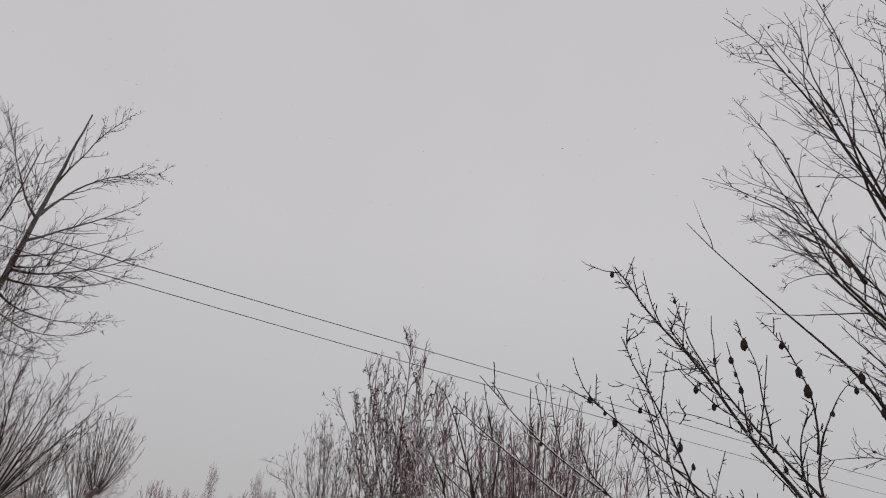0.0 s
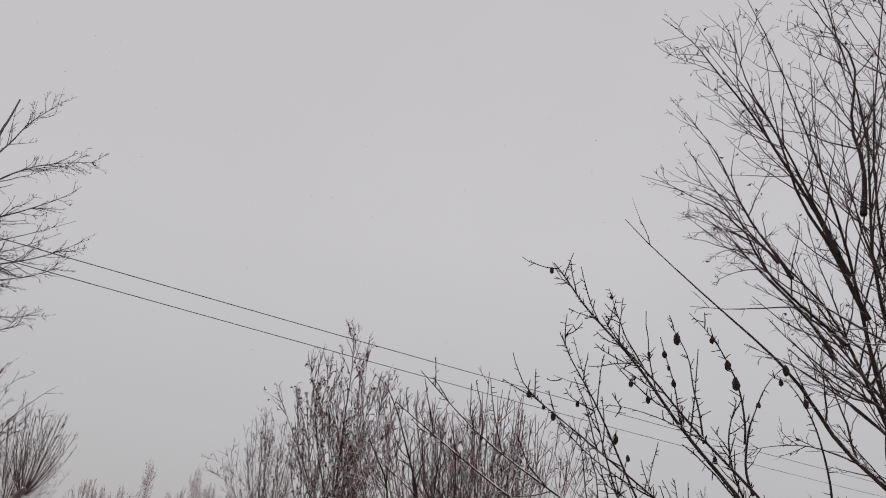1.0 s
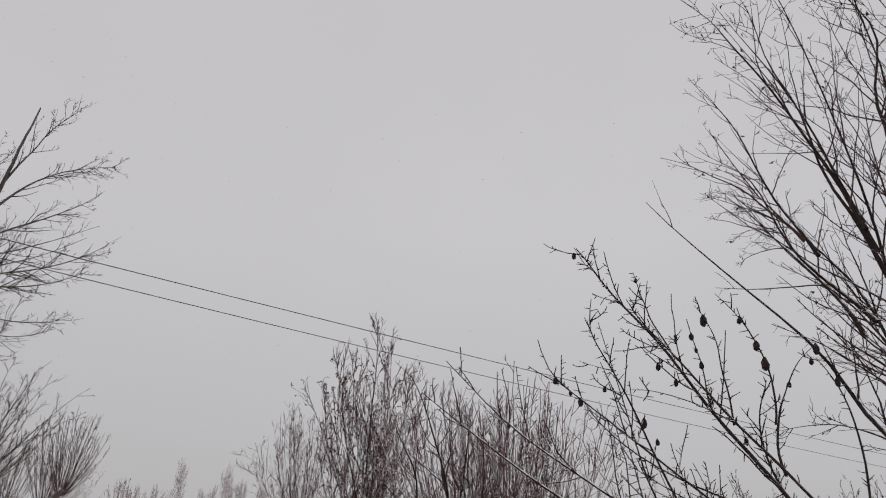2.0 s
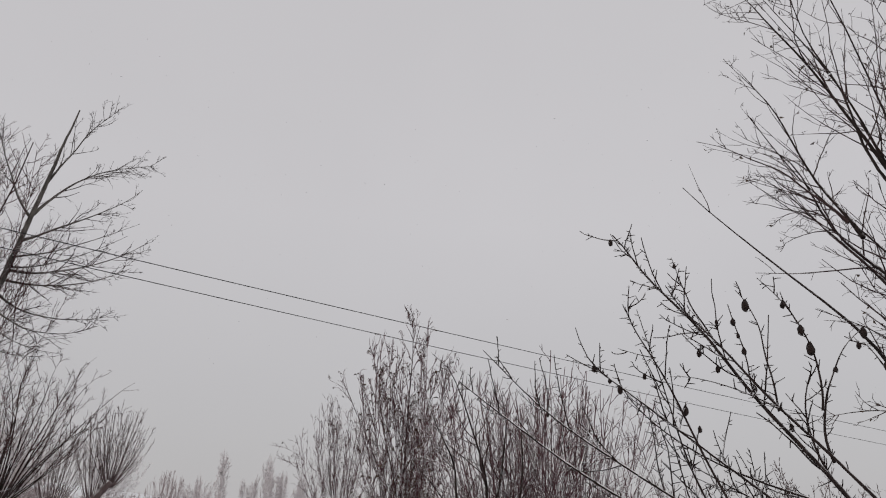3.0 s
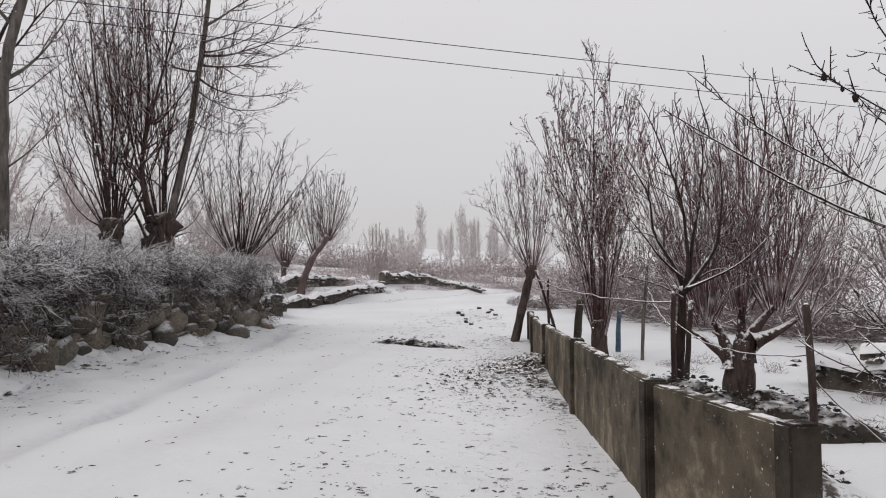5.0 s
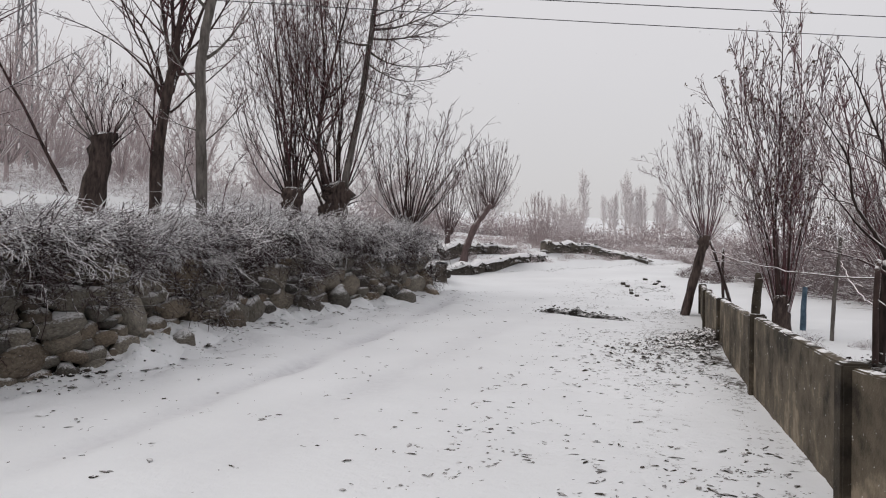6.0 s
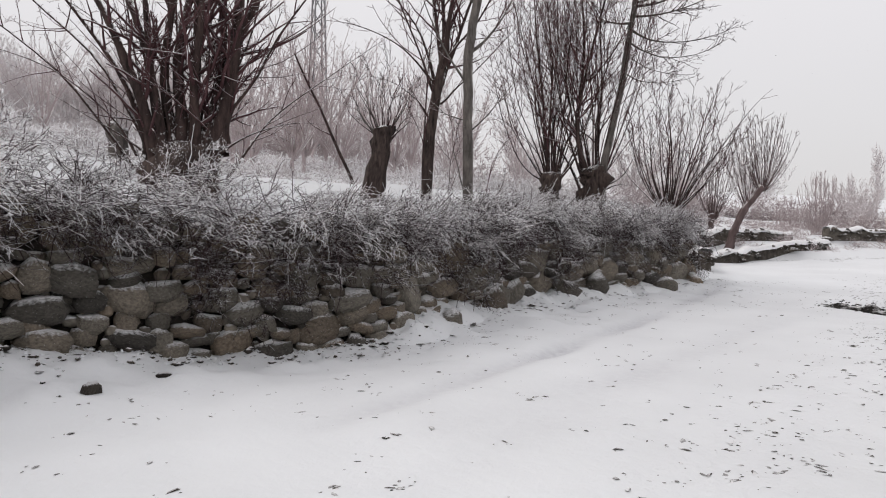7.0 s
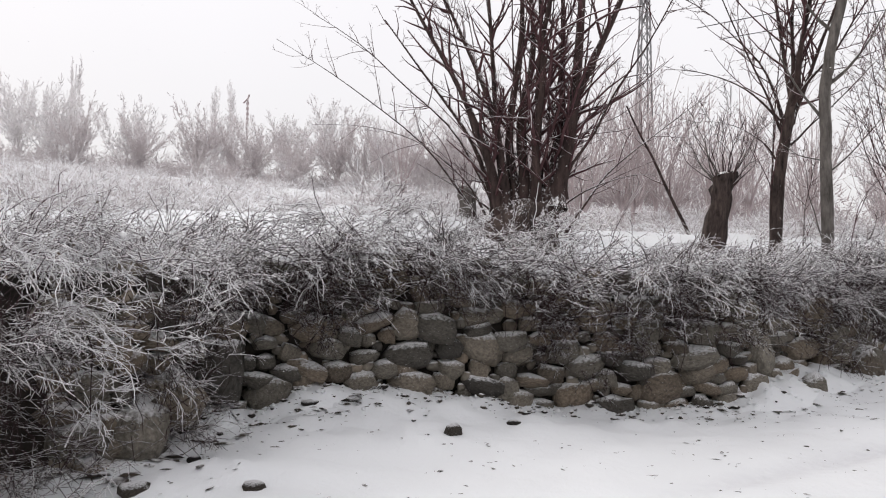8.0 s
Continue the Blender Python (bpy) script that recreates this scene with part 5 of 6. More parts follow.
            spurs.add_many(sp, np.full(len(sp), 0.0023)[:, None] * (1.2 - 0.5 * np.linspace(0, 1, 3)), 4)
        wood += [line[6:], l2.reshape(-1, 3)]
    tagged(crown.link("crown", BARK_FRUIT, home), kind="stuff")
    tagged(spurs.link("thorn_spur", BARK_FRUIT, home), kind="stuff")
    # fruit hang from the nearest wood: x, z, size
    hung = [(-0.23, 2.94, 12), (0.03, 2.78, 9), (0.36, 2.61, 19), (0.45, 2.53, 12), (0.46, 2.36, 20), (0.48, 2.43, 16), (0.77, 2.46, 17), (0.87, 2.31, 14), (0.08, 2.32, 12), (-0.35, 2.32, 13), (-0.21, 2.25, 14), (0.05, 2.16, 16), (0.33, 2.26, 14), (0.28, 2.48, 12), (0.62, 2.28, 10), (-0.13, 2.29, 10), (0.18, 2.28, 12), (0.29, 2.34, 12), (0.74, 2.4, 11), (0.24, 2.42, 9), (0.2, 2.51, 9), (0.42, 2.07, 11), (0.95, 1.94, 15), (-0.3, 2.24, 9), (-0.6, 2.15, 9), (0.1, 2.05, 10)]
    wood = np.concatenate(wood)
    shapes = [fruit_mesh(k) for k in range(5)]
    for k, (x, z, size) in enumerate(hung):
        q = spot(x, z, 0.05) - wood
        p = wood[np.argmin((q * right[None]).sum(1) ** 2 + q[:, 2] ** 2 + 0.1 * (q**2).sum(1))]
        r = size / 1000
        ob = new("fruit", shapes[k % 5])
        ob.parent = home
        ob.matrix_basis = Matrix.Translation(Vector(p) - Vector((0, 0, r * 1.3))) @ Matrix.Rotation(rng.uniform(0, 6), 4, "Z") @ Matrix.Diagonal((r * 0.85, r * 0.85, r * 1.05, 1))
    return home


build_fruit_tree()

# ---- low walls, heaps and stones ----
def scatter_mesh(name, centres, sizes, material, seed, flat=0.55, parent=None, label="", long=1.5):
    """Many small broken lumps in one mesh."""
    rng = np.random.default_rng(seed)
    shape = np.array([(1, 0, 0), (0.3, 0.95, 0.1), (-0.8, 0.6, 0), (-0.8, -0.6, 0.1), (0.3, -0.95, 0), (0.5, 0.1, 0.62), (-0.2, 0.5, 0.75), (-0.3, -0.45, 0.58)])
    tri = np.array([(0, 1, 5), (1, 6, 5), (1, 2, 6), (2, 7, 6), (2, 3, 7), (3, 4, 7), (4, 5, 7), (4, 0, 5), (5, 6, 7), (0, 2, 1), (0, 3, 2), (0, 4, 3)])
    m = len(centres)
    v = shape[None] * (1 + rng.normal(0, 0.22, (m, 8, 3)))
    v *= np.stack([sizes * rng.uniform(0.7, long, m), sizes * rng.uniform(0.5, 1.0, m), sizes * flat * rng.uniform(0.6, 1.3, m)], 1)[:, None]
    a = rng.uniform(0, 2 * np.pi, m)
    c, s = np.cos(a)[:, None], np.sin(a)[:, None]
    v = np.stack([v[..., 0] * c - v[..., 1] * s, v[..., 0] * s + v[..., 1] * c, v[..., 2]], -1) + np.asarray(centres)[:, None]
    f = (tri[None] + 8 * np.arange(m)[:, None, None]).reshape(-1, 3)
    return tagged(link_mesh(name, v.reshape(-1, 3).tolist(), f.tolist(), material, parent, label, smooth=False), kind="stuff")


def path_points(pts, step):
    pts = np.array(pts, float)
    n = np.r_[0, np.cumsum(np.linalg.norm(np.diff(pts, axis=0), axis=1))]
    s = np.arange(0, n[-1], step)
    return np.stack([np.interp(s, n, pts[:, c]) for c in range(pts.shape[1])], 1)


def low_wall(name, pts, tall, label, seed, size=0.3, thick=0.4, cap=1.0, sink=0.25, fade=0.0):
    """A low field wall of stones with a loose cap of snow along a line on the ground."""
    rng = np.random.default_rng(seed)
    p = path_points(pts, 0.3)
    t = np.gradient(p, axis=0)
    t /= np.linalg.norm(t, axis=1, keepdims=True)
    n = np.stack([-t[:, 1], t[:, 0]], 1)
    home = thing(name, (*pts[0], 0), label, "wall")
    g = np.convolve(np.pad(land(p[:, 0], p[:, 1]), 6, "edge"), np.ones(13) / 13, "valid")
    h = tall * (1 + 0.16 * value_noise(np.arange(len(p)) * 0.5, np.zeros(len(p)), seed) + 0.08 * rng.normal(0, 1, len(p)))
    h *= 1 - fade * np.linspace(0, 1, len(p)) ** 2
    o = np.array((*pts[0], 0))
    verts, faces = [], []
    for k in range(len(p)):
        for side, z in ((-0.5, -sink), (-0.42, h[k] - 0.05), (0.42, h[k] - 0.05), (0.5, -sink)):
            verts.append(tuple(np.array((*(p[k] + n[k] * side * thick), g[k] + z)) - o))
    for k in range(len(p) - 1):
        for j in range(3):
            a = k * 4 + j
            faces.append((a, a + 4, a + 5, a + 1))
    faces += [(0, 1, 2, 3), tuple(len(verts) - k for k in (1, 2, 3, 4))]
    core = link_mesh("core", verts, faces, LANE_STONE, home)
    many = int(len(p) * 0.3 * max(tall, 0.3) / (size * size) * 2.2)
    i = rng.integers(0, len(p), many)
    f = rng.uniform(0, 0.97, many)
    side = np.where(rng.random(many) < 0.5, -1, 1) * thick * (0.5 - 0.06 * f)
    c = np.concatenate([p[i] + n[i] * side[:, None] + t[i] * rng.uniform(-0.2, 0.2, many)[:, None], (g[i] + h[i] * f)[:, None]], 1) - o
    scatter_mesh("stone_rest", c, size * rng.uniform(0.3, 0.62, many), LANE_STONE, seed, 0.75, home)
    if cap:
        verts, faces = [], []
        for k in range(len(p)):
            up = cap * (0.05 + 0.17 * rng.random())
            for f, z in ((-0.56, -0.07 - 0.05 * rng.random()), (-0.46, up * 0.6), (rng.uniform(-0.15, 0.15), up + 0.02), (0.46, up * 0.6), (0.56, -0.07 - 0.05 * rng.random())):
                verts.append(tuple(np.array((*(p[k] + n[k] * f * thick * rng.uniform(0.9, 1.1)), g[k] + h[k] + z)) - o))
        for k in range(len(p) - 1):
            for j in range(4):
                a = k * 5 + j
                faces.append((a, a + 5, a + 6, a + 1))
        link_mesh("snow_cap", verts, faces, SNOW_CAP, core, "thick soft snow on the wall top")
    return home


low_wall("field_wall", [(-17.75, 20.1), (-17.7, 23.0), (-17.3, 25.4), (-17.5, 27.4)], 0.38, "low stone wall capped with snow along the lane", 61, cap=0.35)
low_wall("field_wall", [(-14.7, 17.0), (-17.4, 19.4), (-19.2, 21.6), (-19.4, 24.2), (-18.9, 27.2)], 0.6, "upper dark stone wall with snow on it", 62, size=0.26, sink=0.6, cap=0.14, fade=0.45)
low_wall("field_wall", [(-17.9, 28.0), (-17.6, 29.8), (-16.5, 31.2), (-14.6, 32.6)], 0.5, "far grey stone wall at the bend of the lane", 63, cap=0.14, fade=0.7)
low_wall("garden_wall", [(-0.1, 10.9), (2.0, 9.9), (5.5, 8.3)], 0.42, "low earth wall with snow in the garden", 64, 0.2, cap=0.3)
low_wall("garden_wall", [(0.6, 12.9), (3.0, 11.9), (7.0, 10.2)], 0.4, "second low earth wall with snow behind", 65, 0.2, cap=0.3)
low_wall("field_bank", [(-7.6, 29.6), (-1.4, 23.0), (1.2, 17.2), (6.0, 14.8)], 0.45, "overgrown dark bank across the snowy field", 66, 0.3, 0.7, cap=0)


def heap(name, a, b, tall, wide, label, seed, clods, material=WET_EARTH):
    """A lumpy ridge of earth and dung between two places on the ground."""
    rng = np.random.default_rng(seed)
    a, b = np.array(a, float), np.array(b, float)
    home = thing(name, (*((a + b) / 2), land_at(*((a + b) / 2))), label, "heap")
    o = np.array(home.location)
    t = unit(b - a)
    n = np.array((-t[1], t[0]))
    k, m = 26, 9
    verts, faces = [], []
    for i in range(k):
        f = i / (k - 1)
        for j in range(m):
            g = j / (m - 1) * 2 - 1
            p = a + (b - a) * f + n * g * wide / 2
            q = max(0.0, 1 - g * g) * math.sin(math.pi * min(1, max(0, f))) ** 0.5
            z = land_at(*p) - 0.05 + (tall * q) * (0.75 + 0.5 * noise.noise(Vector((p[0] * 4, p[1] * 4, seed)))) + 0.04 * noise.noise(Vector((p[0] * 15, p[1] * 15, seed)))
            verts.append(tuple(np.array((*p, z)) - o))
    for i in range(k - 1):
        for j in range(m - 1):
            c = i * m + j
            faces.append((c, c + m, c + m + 1, c + 1))
    link_mesh("mound", verts, faces, material, home)
    pick = np.array(verts)[rng.integers(0, len(verts), clods)] + rng.normal(0, 0.03, (clods, 3))
    scatter_mesh("clod_rest", pick, 0.01 + 0.035 * rng.random(clods) ** 2, material, seed, 0.7, home)
    return home


heap("dung_heap", (-9.0, 13.7), (-6.6, 13.4), 0.17, 0.5, "dark heap of dung on the snowy road", 71, 500)
heap("earth_heap", (-1.55, 7.2), (-0.3, 4.75), 0.34, 0.95, "dark earth heap behind the concrete wall", 72, 1100)
heap("earth_heap", (-0.9, 8.9), (0.15, 7.3), 0.42, 1.2, "dark earth heap round the pollard willow", 73, 1000)

# loose stones by the road
rock_rng = np.random.default_rng(77)
CLODS = [stone_mesh(900 + k, RUBBLE) for k in range(5)]
for x, y, r in [(-6.85, 0.26, 0.11), (-5.38, -1.24, 0.08), (-5.28, -2.02, 0.09), (-6.12, -1.85, 0.07), (-10.9, 21.9, 0.2), (-9.4, 19.4, 0.14), (-9.0, 18.9, 0.16), (-11.2, 24.3, 0.2), (-10.0, 22.4, 0.2), (-9.5, 21.9, 0.18), (-9.9, 20.4, 0.13), (-10.4, 21.2, 0.15), (-8.2, 17.8, 0.1), (-10.4, 23.6, 0.16), (-7.3, 0.9, 0.07), (-7.4, -1.1, 0.08), (-10.15, 6.4, 0.3), (-10.9, 8.6, 0.34), (-11.2, 9.6, 0.3), (-9.2, 5.1, 0.22), (-11.5, 12.0, 0.26), (-12.3, 13.8, 0.24), (-17.6, 19.9, 0.4), (-17.2, 20.1, 0.25)]:
    pick = int(rock_rng.integers(0, 24))
    r = r * 0.55 if y > 16 and x > -12 else r
    ob = new("field_rock", CLODS[pick % 5] if r < 0.12 or y > 16 and x > -12 else STONES[pick])
    ob.matrix_world = Matrix.Translation((x, y, land_at(x, y) + r * 0.2)) @ Matrix.Rotation(rock_rng.uniform(0, 6), 4, "Z") @ Matrix.Rotation(rock_rng.uniform(-0.7, 0.7), 4, "X") @ Matrix.Diagonal((r * 1.2, r * 0.9, r * (0.6 if r < 0.12 else 0.85), 1)) @ Matrix.Rotation(rock_rng.uniform(0, 6), 4, "Y")
    tagged(ob, "dark field stone half sunk in snow", "rock", "loose stones by the road")


def build_clods():
    """Crumbs of earth, dung and leaf litter strewn over the snow: many towards the concrete wall, few on the driven lane."""
    rng = np.random.default_rng(81)
    spots = []
    x, y = rng.uniform(-13, 1.5, 140000), rng.uniform(-4, 24, 140000)
    d = from_wall(x, y)
    strip = x - (-0.05 - 0.47 * (y - 2.3))
    patch = np.clip(0.5 + 0.9 * value_noise(x * 0.8, y * 0.8, 12), 0, 1)
    keep = 0.008 + 0.42 * np.exp(-((strip + 0.4) / 0.7) ** 2) * patch * smooth(2.4, 3.6, y) + 0.15 * np.exp(-((strip + 1.7) / 1.3) ** 2) * patch
    keep += 0.95 * np.exp(-(((x + 4.05) / 0.75) ** 2 + ((y - 11.0) / 1.9) ** 2)) + 0.22 * np.exp(-((d + 0.5) / 0.5) ** 2) * patch + 0.035 * np.exp(-((d + 1.6) / 1.0) ** 2) * patch
    keep += 0.16 * np.exp(-(((x + 9.6) / 0.9) ** 2 + ((y - 20.5) / 3) ** 2))
    ok = (rng.random(len(x)) < keep) & (d < -0.08) & (strip < -0.05)
    x, y = x[ok], y[ok]
    # prints and kicked crumbs lie in little groups
    more = rng.integers(0, len(x), len(x))
    x, y = np.r_[x, x[more] + rng.normal(0, 0.06, len(x))], np.r_[y, y[more] + rng.normal(0, 0.06, len(y))]
    size = 0.006 + (0.019 + 0.035 * np.exp(-((from_wall(x, y) + 0.4) / 0.5) ** 2)) * rng.random(len(x)) ** 2.8
    z = land(x, y) + size * 0.12
    scatter_mesh("dirt_clods", np.stack([x, y, z], 1), size, CLOD, 82, 0.4, long=2.6)
    tagged(bpy.data.objects["dirt_clods"], "dark crumbs of earth and litter strewn over snow", "debris", kind="stuff")


build_clods()


def build_rubble():
    """Snow-dusted lumps of earth and broken stone where the concrete wall begins and along its foot."""
    rng = np.random.default_rng(83)
    m = 1900
    x, y = rng.normal(-4.2, 0.42, m), rng.normal(11.1, 1.25, m)
    k = 150
    f = rng.uniform(6.2, 10.5, k)
    x, y = np.r_[x, -1.35 - 0.468 * (f - 4.87) - np.abs(rng.normal(0, 0.16, k))], np.r_[y, f]
    ok = x < -1.2 - 0.468 * (y - 4.87)
    x, y = x[ok], y[ok]
    size = (0.012 + 0.05 * rng.random(len(x)) ** 3) * smooth(4.0, 11.0, y)
    ob = scatter_mesh("earth_rubble", np.stack([x, y, land(x, y) + size * 0.2], 1), size, RUBBLE, 84, 0.6)
    tagged(ob, "snow-dusted lumps of earth along the wall foot", "debris", kind="stuff")


build_rubble()


def build_prints():
    """Boot prints trodden through the thin snow: broken rings of dark earth."""
    rng = np.random.default_rng(85)
    track = [(-2.6, 3.11), (-2.59, 3.38), (-3.19, 3.68), (-3.12, 4.02), (-3.12, 4.37), (-3.59, 4.2), (-3.91, 4.95), (-4.32, 5.4), (-5.29, 3.74), (-4.0, 1.78), (-4.04, 1.29), (-4.7, 6.2), (-5.0, 6.9)]
    spots = []
    for x, y in track:
        turn = 0.45 + rng.normal(0, 0.35)
        for a in rng.uniform(0, 6.28, 13):
            u, w = 0.045 * math.cos(a) + rng.normal(0, 0.008), 0.115 * math.sin(a) + rng.normal(0, 0.012)
            spots.append((x + u * math.cos(turn) - w * math.sin(turn), y + u * math.sin(turn) + w * math.cos(turn)))
    x, y = np.array(spots).T
    size = 0.006 + 0.016 * rng.random(len(x)) ** 1.5
    ob = scatter_mesh("boot_prints", np.stack([x, y, land(x, y) + 0.001], 1), size, CLOD, 86, 0.3, long=2.4)
    tagged(ob, "boot prints pressed dark into the snow", "footprints", kind="stuff")


build_prints()


# ---- garden fence posts and strands ----
def stake(name, at, top, r, label, seed, material=BARK_WILLOW, lean=0.03):
    rng = np.random.default_rng(seed)
    z = land_at(*at)
    home = thing(name, (*at, z), label, "post")
    line = shoot(rng, (0, 0, -0.3), (rng.normal(0, lean), rng.normal(0, lean), 1), top - z + 0.3, 9, 0.025)
    v, f = trunk_tube(rng, line, np.linspace(r * 1.1, r * 0.85, 9), 9, 0.07)
    shaft = link_mesh("shaft", v, f, material, home)
    tip = Tubes()
    e = line[-1]
    tip.add(np.array([e + (0, 0, -0.01), e + (0, 0, 0.004), e + (0, 0, 0.01)]), np.array([r * 0.7, r * 0.55, r * 0.15]), 9)
    tip.link("snow_cap", SNOW_CAP, shaft)
    return np.array((*at, z)) + e


def post_paint():
    m, n, l, b = node_material("faded_blue_paint", 0.6)
    t = noise_tex(n, l, 12.0, 6.0)
    r = ramp(n, [(0.35, (0.03, 0.055, 0.085)), (0.65, (0.09, 0.14, 0.19))])
    l.new(t.outputs["Fac"], r.inputs["Fac"])
    l.new(r.outputs["Color"], b.inputs["Base Color"])
    bumped(n, l, b, t.outputs["Fac"], 0.3, 0.01)
    return m


BLUE = post_paint()
GREEN_MOSS = bark("mossy_post_bark", (0.012, 0.018, 0.014), (0.05, 0.065, 0.05), 0.6, 0.95, 18)
heads = [
    stake("fence_post", (-5.55, 15.9), 1.55, 0.035, "thin dark fence stake at the wall end", 91),
    stake("fence_post", (-4.2, 12.9), 1.75, 0.03, "bent thin fence stake", 92, lean=0.1),
    stake("fence_post", (-2.87, 13.1), 1.75, 0.03, "straight grey fence stake", 93, BARK_GREY),
    stake("fence_post", (-1.17, 6.3), 1.44, 0.024, "dark rough fence post behind the wall", 94),
    stake("fence_post", (-1.2, 7.0), 1.3, 0.024, "dark crooked fence post", 95, lean=0.08),
    stake("fence_post", (-0.1, 4.35), 1.36, 0.023, "grey split fence post at the wall corner", 96, BARK_TRUNK),
    stake("fence_post", (0.42, 4.35), 0.95, 0.027, "mossy green-black fence post in the snow", 97, GREEN_MOSS),
]
stake("garden_post", (-3.5, 14.0), 0.85, 0.05, "short faded blue post in the garden", 98, BLUE)
stake("garden_post", (-4.6, 14.9), 1.05, 0.09, "short dark garden post capped with snow", 99, CONCRETE_DARK)


def strand(a, b, sag, r, seed, material=BARK_TWIG):
    rng = np.random.default_rng(seed)
    f = np.linspace(0, 1, 16)[:, None]
    line = a * (1 - f) + b * f - np.array((0, 0, sag)) * 4 * f * (1 - f)
    line[1:-1] += rng.normal(0, 0.009, (14, 3))
    home = thing("fence_rail", tuple(a), "thin snow-covered branch strung between fence stakes", "fence", "fence strands")
    t = Tubes()
    t.add(line - a, np.full(16, r) * rng.uniform(0.8, 1.2, 16), 5)
    rail = t.link("rail", material, home)
    if r > 0.006:
        tw = Tubes()
        l2, r2, _ = side_shoots(rng, (line - a)[None], np.array([r]), np.array([0.3]), 9, 0.05, 55, 0.02, 0.003, 0.15, 5)
        tw.add_many(l2, r2[:, None] * (1 - 0.6 * np.linspace(0, 1, 5)), 4)
        tagged(tw.link("twig", material, rail), kind="stuff")


SNOWY_RAIL = bark("snowy_rail", (0.06, 0.045, 0.04), (0.16, 0.12, 0.11), 0.2, 0.7, 10, 6)
down = np.array((0, 0, 1.0))
for k, (i, j, drop) in enumerate([(0, 1, 0.25), (1, 2, 0.35), (1, 3, 0.15), (2, 3, 0.4), (0, 2, 0.6), (3, 5, 0.3), (5, 6, 0.35)]):
    strand(heads[i] - down * drop, heads[j] - down * drop * 0.9, 0.1, 0.008 if k < 5 else 0.004, 110 + k, SNOWY_RAIL)

# ---- power lines ----
WIRE, wn2, wl2, wb = node_material("black_cable", 0.5)
wb.inputs["Base Color"].default_value = (0.02, 0.02, 0.021, 1)
for a, b in (((-14.0, 5.65, 6.55), (26.0, 47.2, 6.85)), ((-14.6, 6.4, 6.55), (24.0, 48.4, 6.85))):
    a, b = np.array(a), np.array(b)
    home = thing("power_cable", tuple(a), "thin black overhead cable across the road", "cable", "overhead cables")
    f = np.linspace(0, 1, 40)[:, None]
    t = Tubes()
    t.add((b - a) * f - np.array((0, 0, 0.25)) * 4 * f * (1 - f), np.full(40, 0.0085), 6)
    t.link("wire", WIRE, home)

# ---- woods and scrub in the snowfall ----
far_rng = np.random.default_rng(120)


def far_tree(name, label, seed, wood, trunk, limbs, reach, width, per=(9, 9), angle=34, limb_r=0.02):
    """One to copy, standing at the origin: trunk, limbs and a crown of hair-fine twigs."""
    rng = np.random.default_rng(seed)
    home = thing(name, (0.0, 0.0, 0.0), label, "tree")
    t = np.array(trunk, float)
    v, f = trunk_tube(rng, np.stack([t[:, 0], 0 * t[:, 0], t[:, 1]], 1), t[:, 2], 7, 0.1)
    link_mesh("trunk", v, f, wood, home)
    lines = []
    for x0, z0, x1, z1, x2, z2, back, r in limbs:
        line = bent(rng, np.array((x0, 0.0, z0)), np.array((x1, back * 0.4, z1)), np.array((x2, back, z2)), 6, 0.04)
        limb = Tubes()
        limb.add(line, limb_r * (1 - 0.7 * np.linspace(0, 1, 6)), 3)
        limb.link("limb", wood, home)
        lines.append(line)
    lines = np.array(lines)
    lens = np.linalg.norm(lines[:, -1] - lines[:, 0], axis=1)
    radii = np.full(len(lines), limb_r)
    l2, r2, n2 = branch(rng, lines, radii, lens, per[0], 0.12, angle, 0.05, reach[0], 0.005, 4, 0.12, 1.3)
    l3, _, _ = branch(rng, l2, r2, n2, per[1], 0.05, angle * 1.2, 0.05, reach[1], 0.004, 2, 0.1, 0.8)
    starts = np.concatenate([l2[:, :-1].reshape(-1, 3), l3[:, 0]])
    ends = np.concatenate([l2[:, 1:].reshape(-1, 3), l3[:, -1]])
    wide = np.concatenate([np.full(len(l2) * 3, width * 1.3), np.full(len(l3), width)])
    fine_twigs(rng, "crown", starts, ends, wide, wood, home)
    return home


def place(ob, spots, seed):
    """The thing at the first spot and its copies at the others: x, y, size."""
    rng = random.Random(seed)
    for k, (x, y, size) in enumerate(spots):
        m = Matrix.Translation((x, y, land_at(x, y) - 0.1)) @ Matrix.Rotation(rng.uniform(0, 6.28), 4, "Z") @ Matrix.Diagonal((size, size, size * rng.uniform(0.9, 1.1), 1))
        if k == 0:
            first = m
        else:
            c = copy_thing(ob, Matrix.Identity(4))
            c.matrix_basis = m
    ob.matrix_basis = first


# Grove in a paler bark: thin haze put into its colour.
grove = far_tree("young_tree", "thin bare young tree in the field, haze-pale bark", 121, HAZE_GROVE, [(0, -0.3, 0.06), (0.02, 0.6, 0.05), (0, 1.0, 0.045)], rods(far_rng, 16, (0.0, 0.6), 1.5, 4.3, 1.2, 0.08, 0.12, 0.016, 0.6, 0.4), (0.3, 0.45), 0.013, (6, 8))
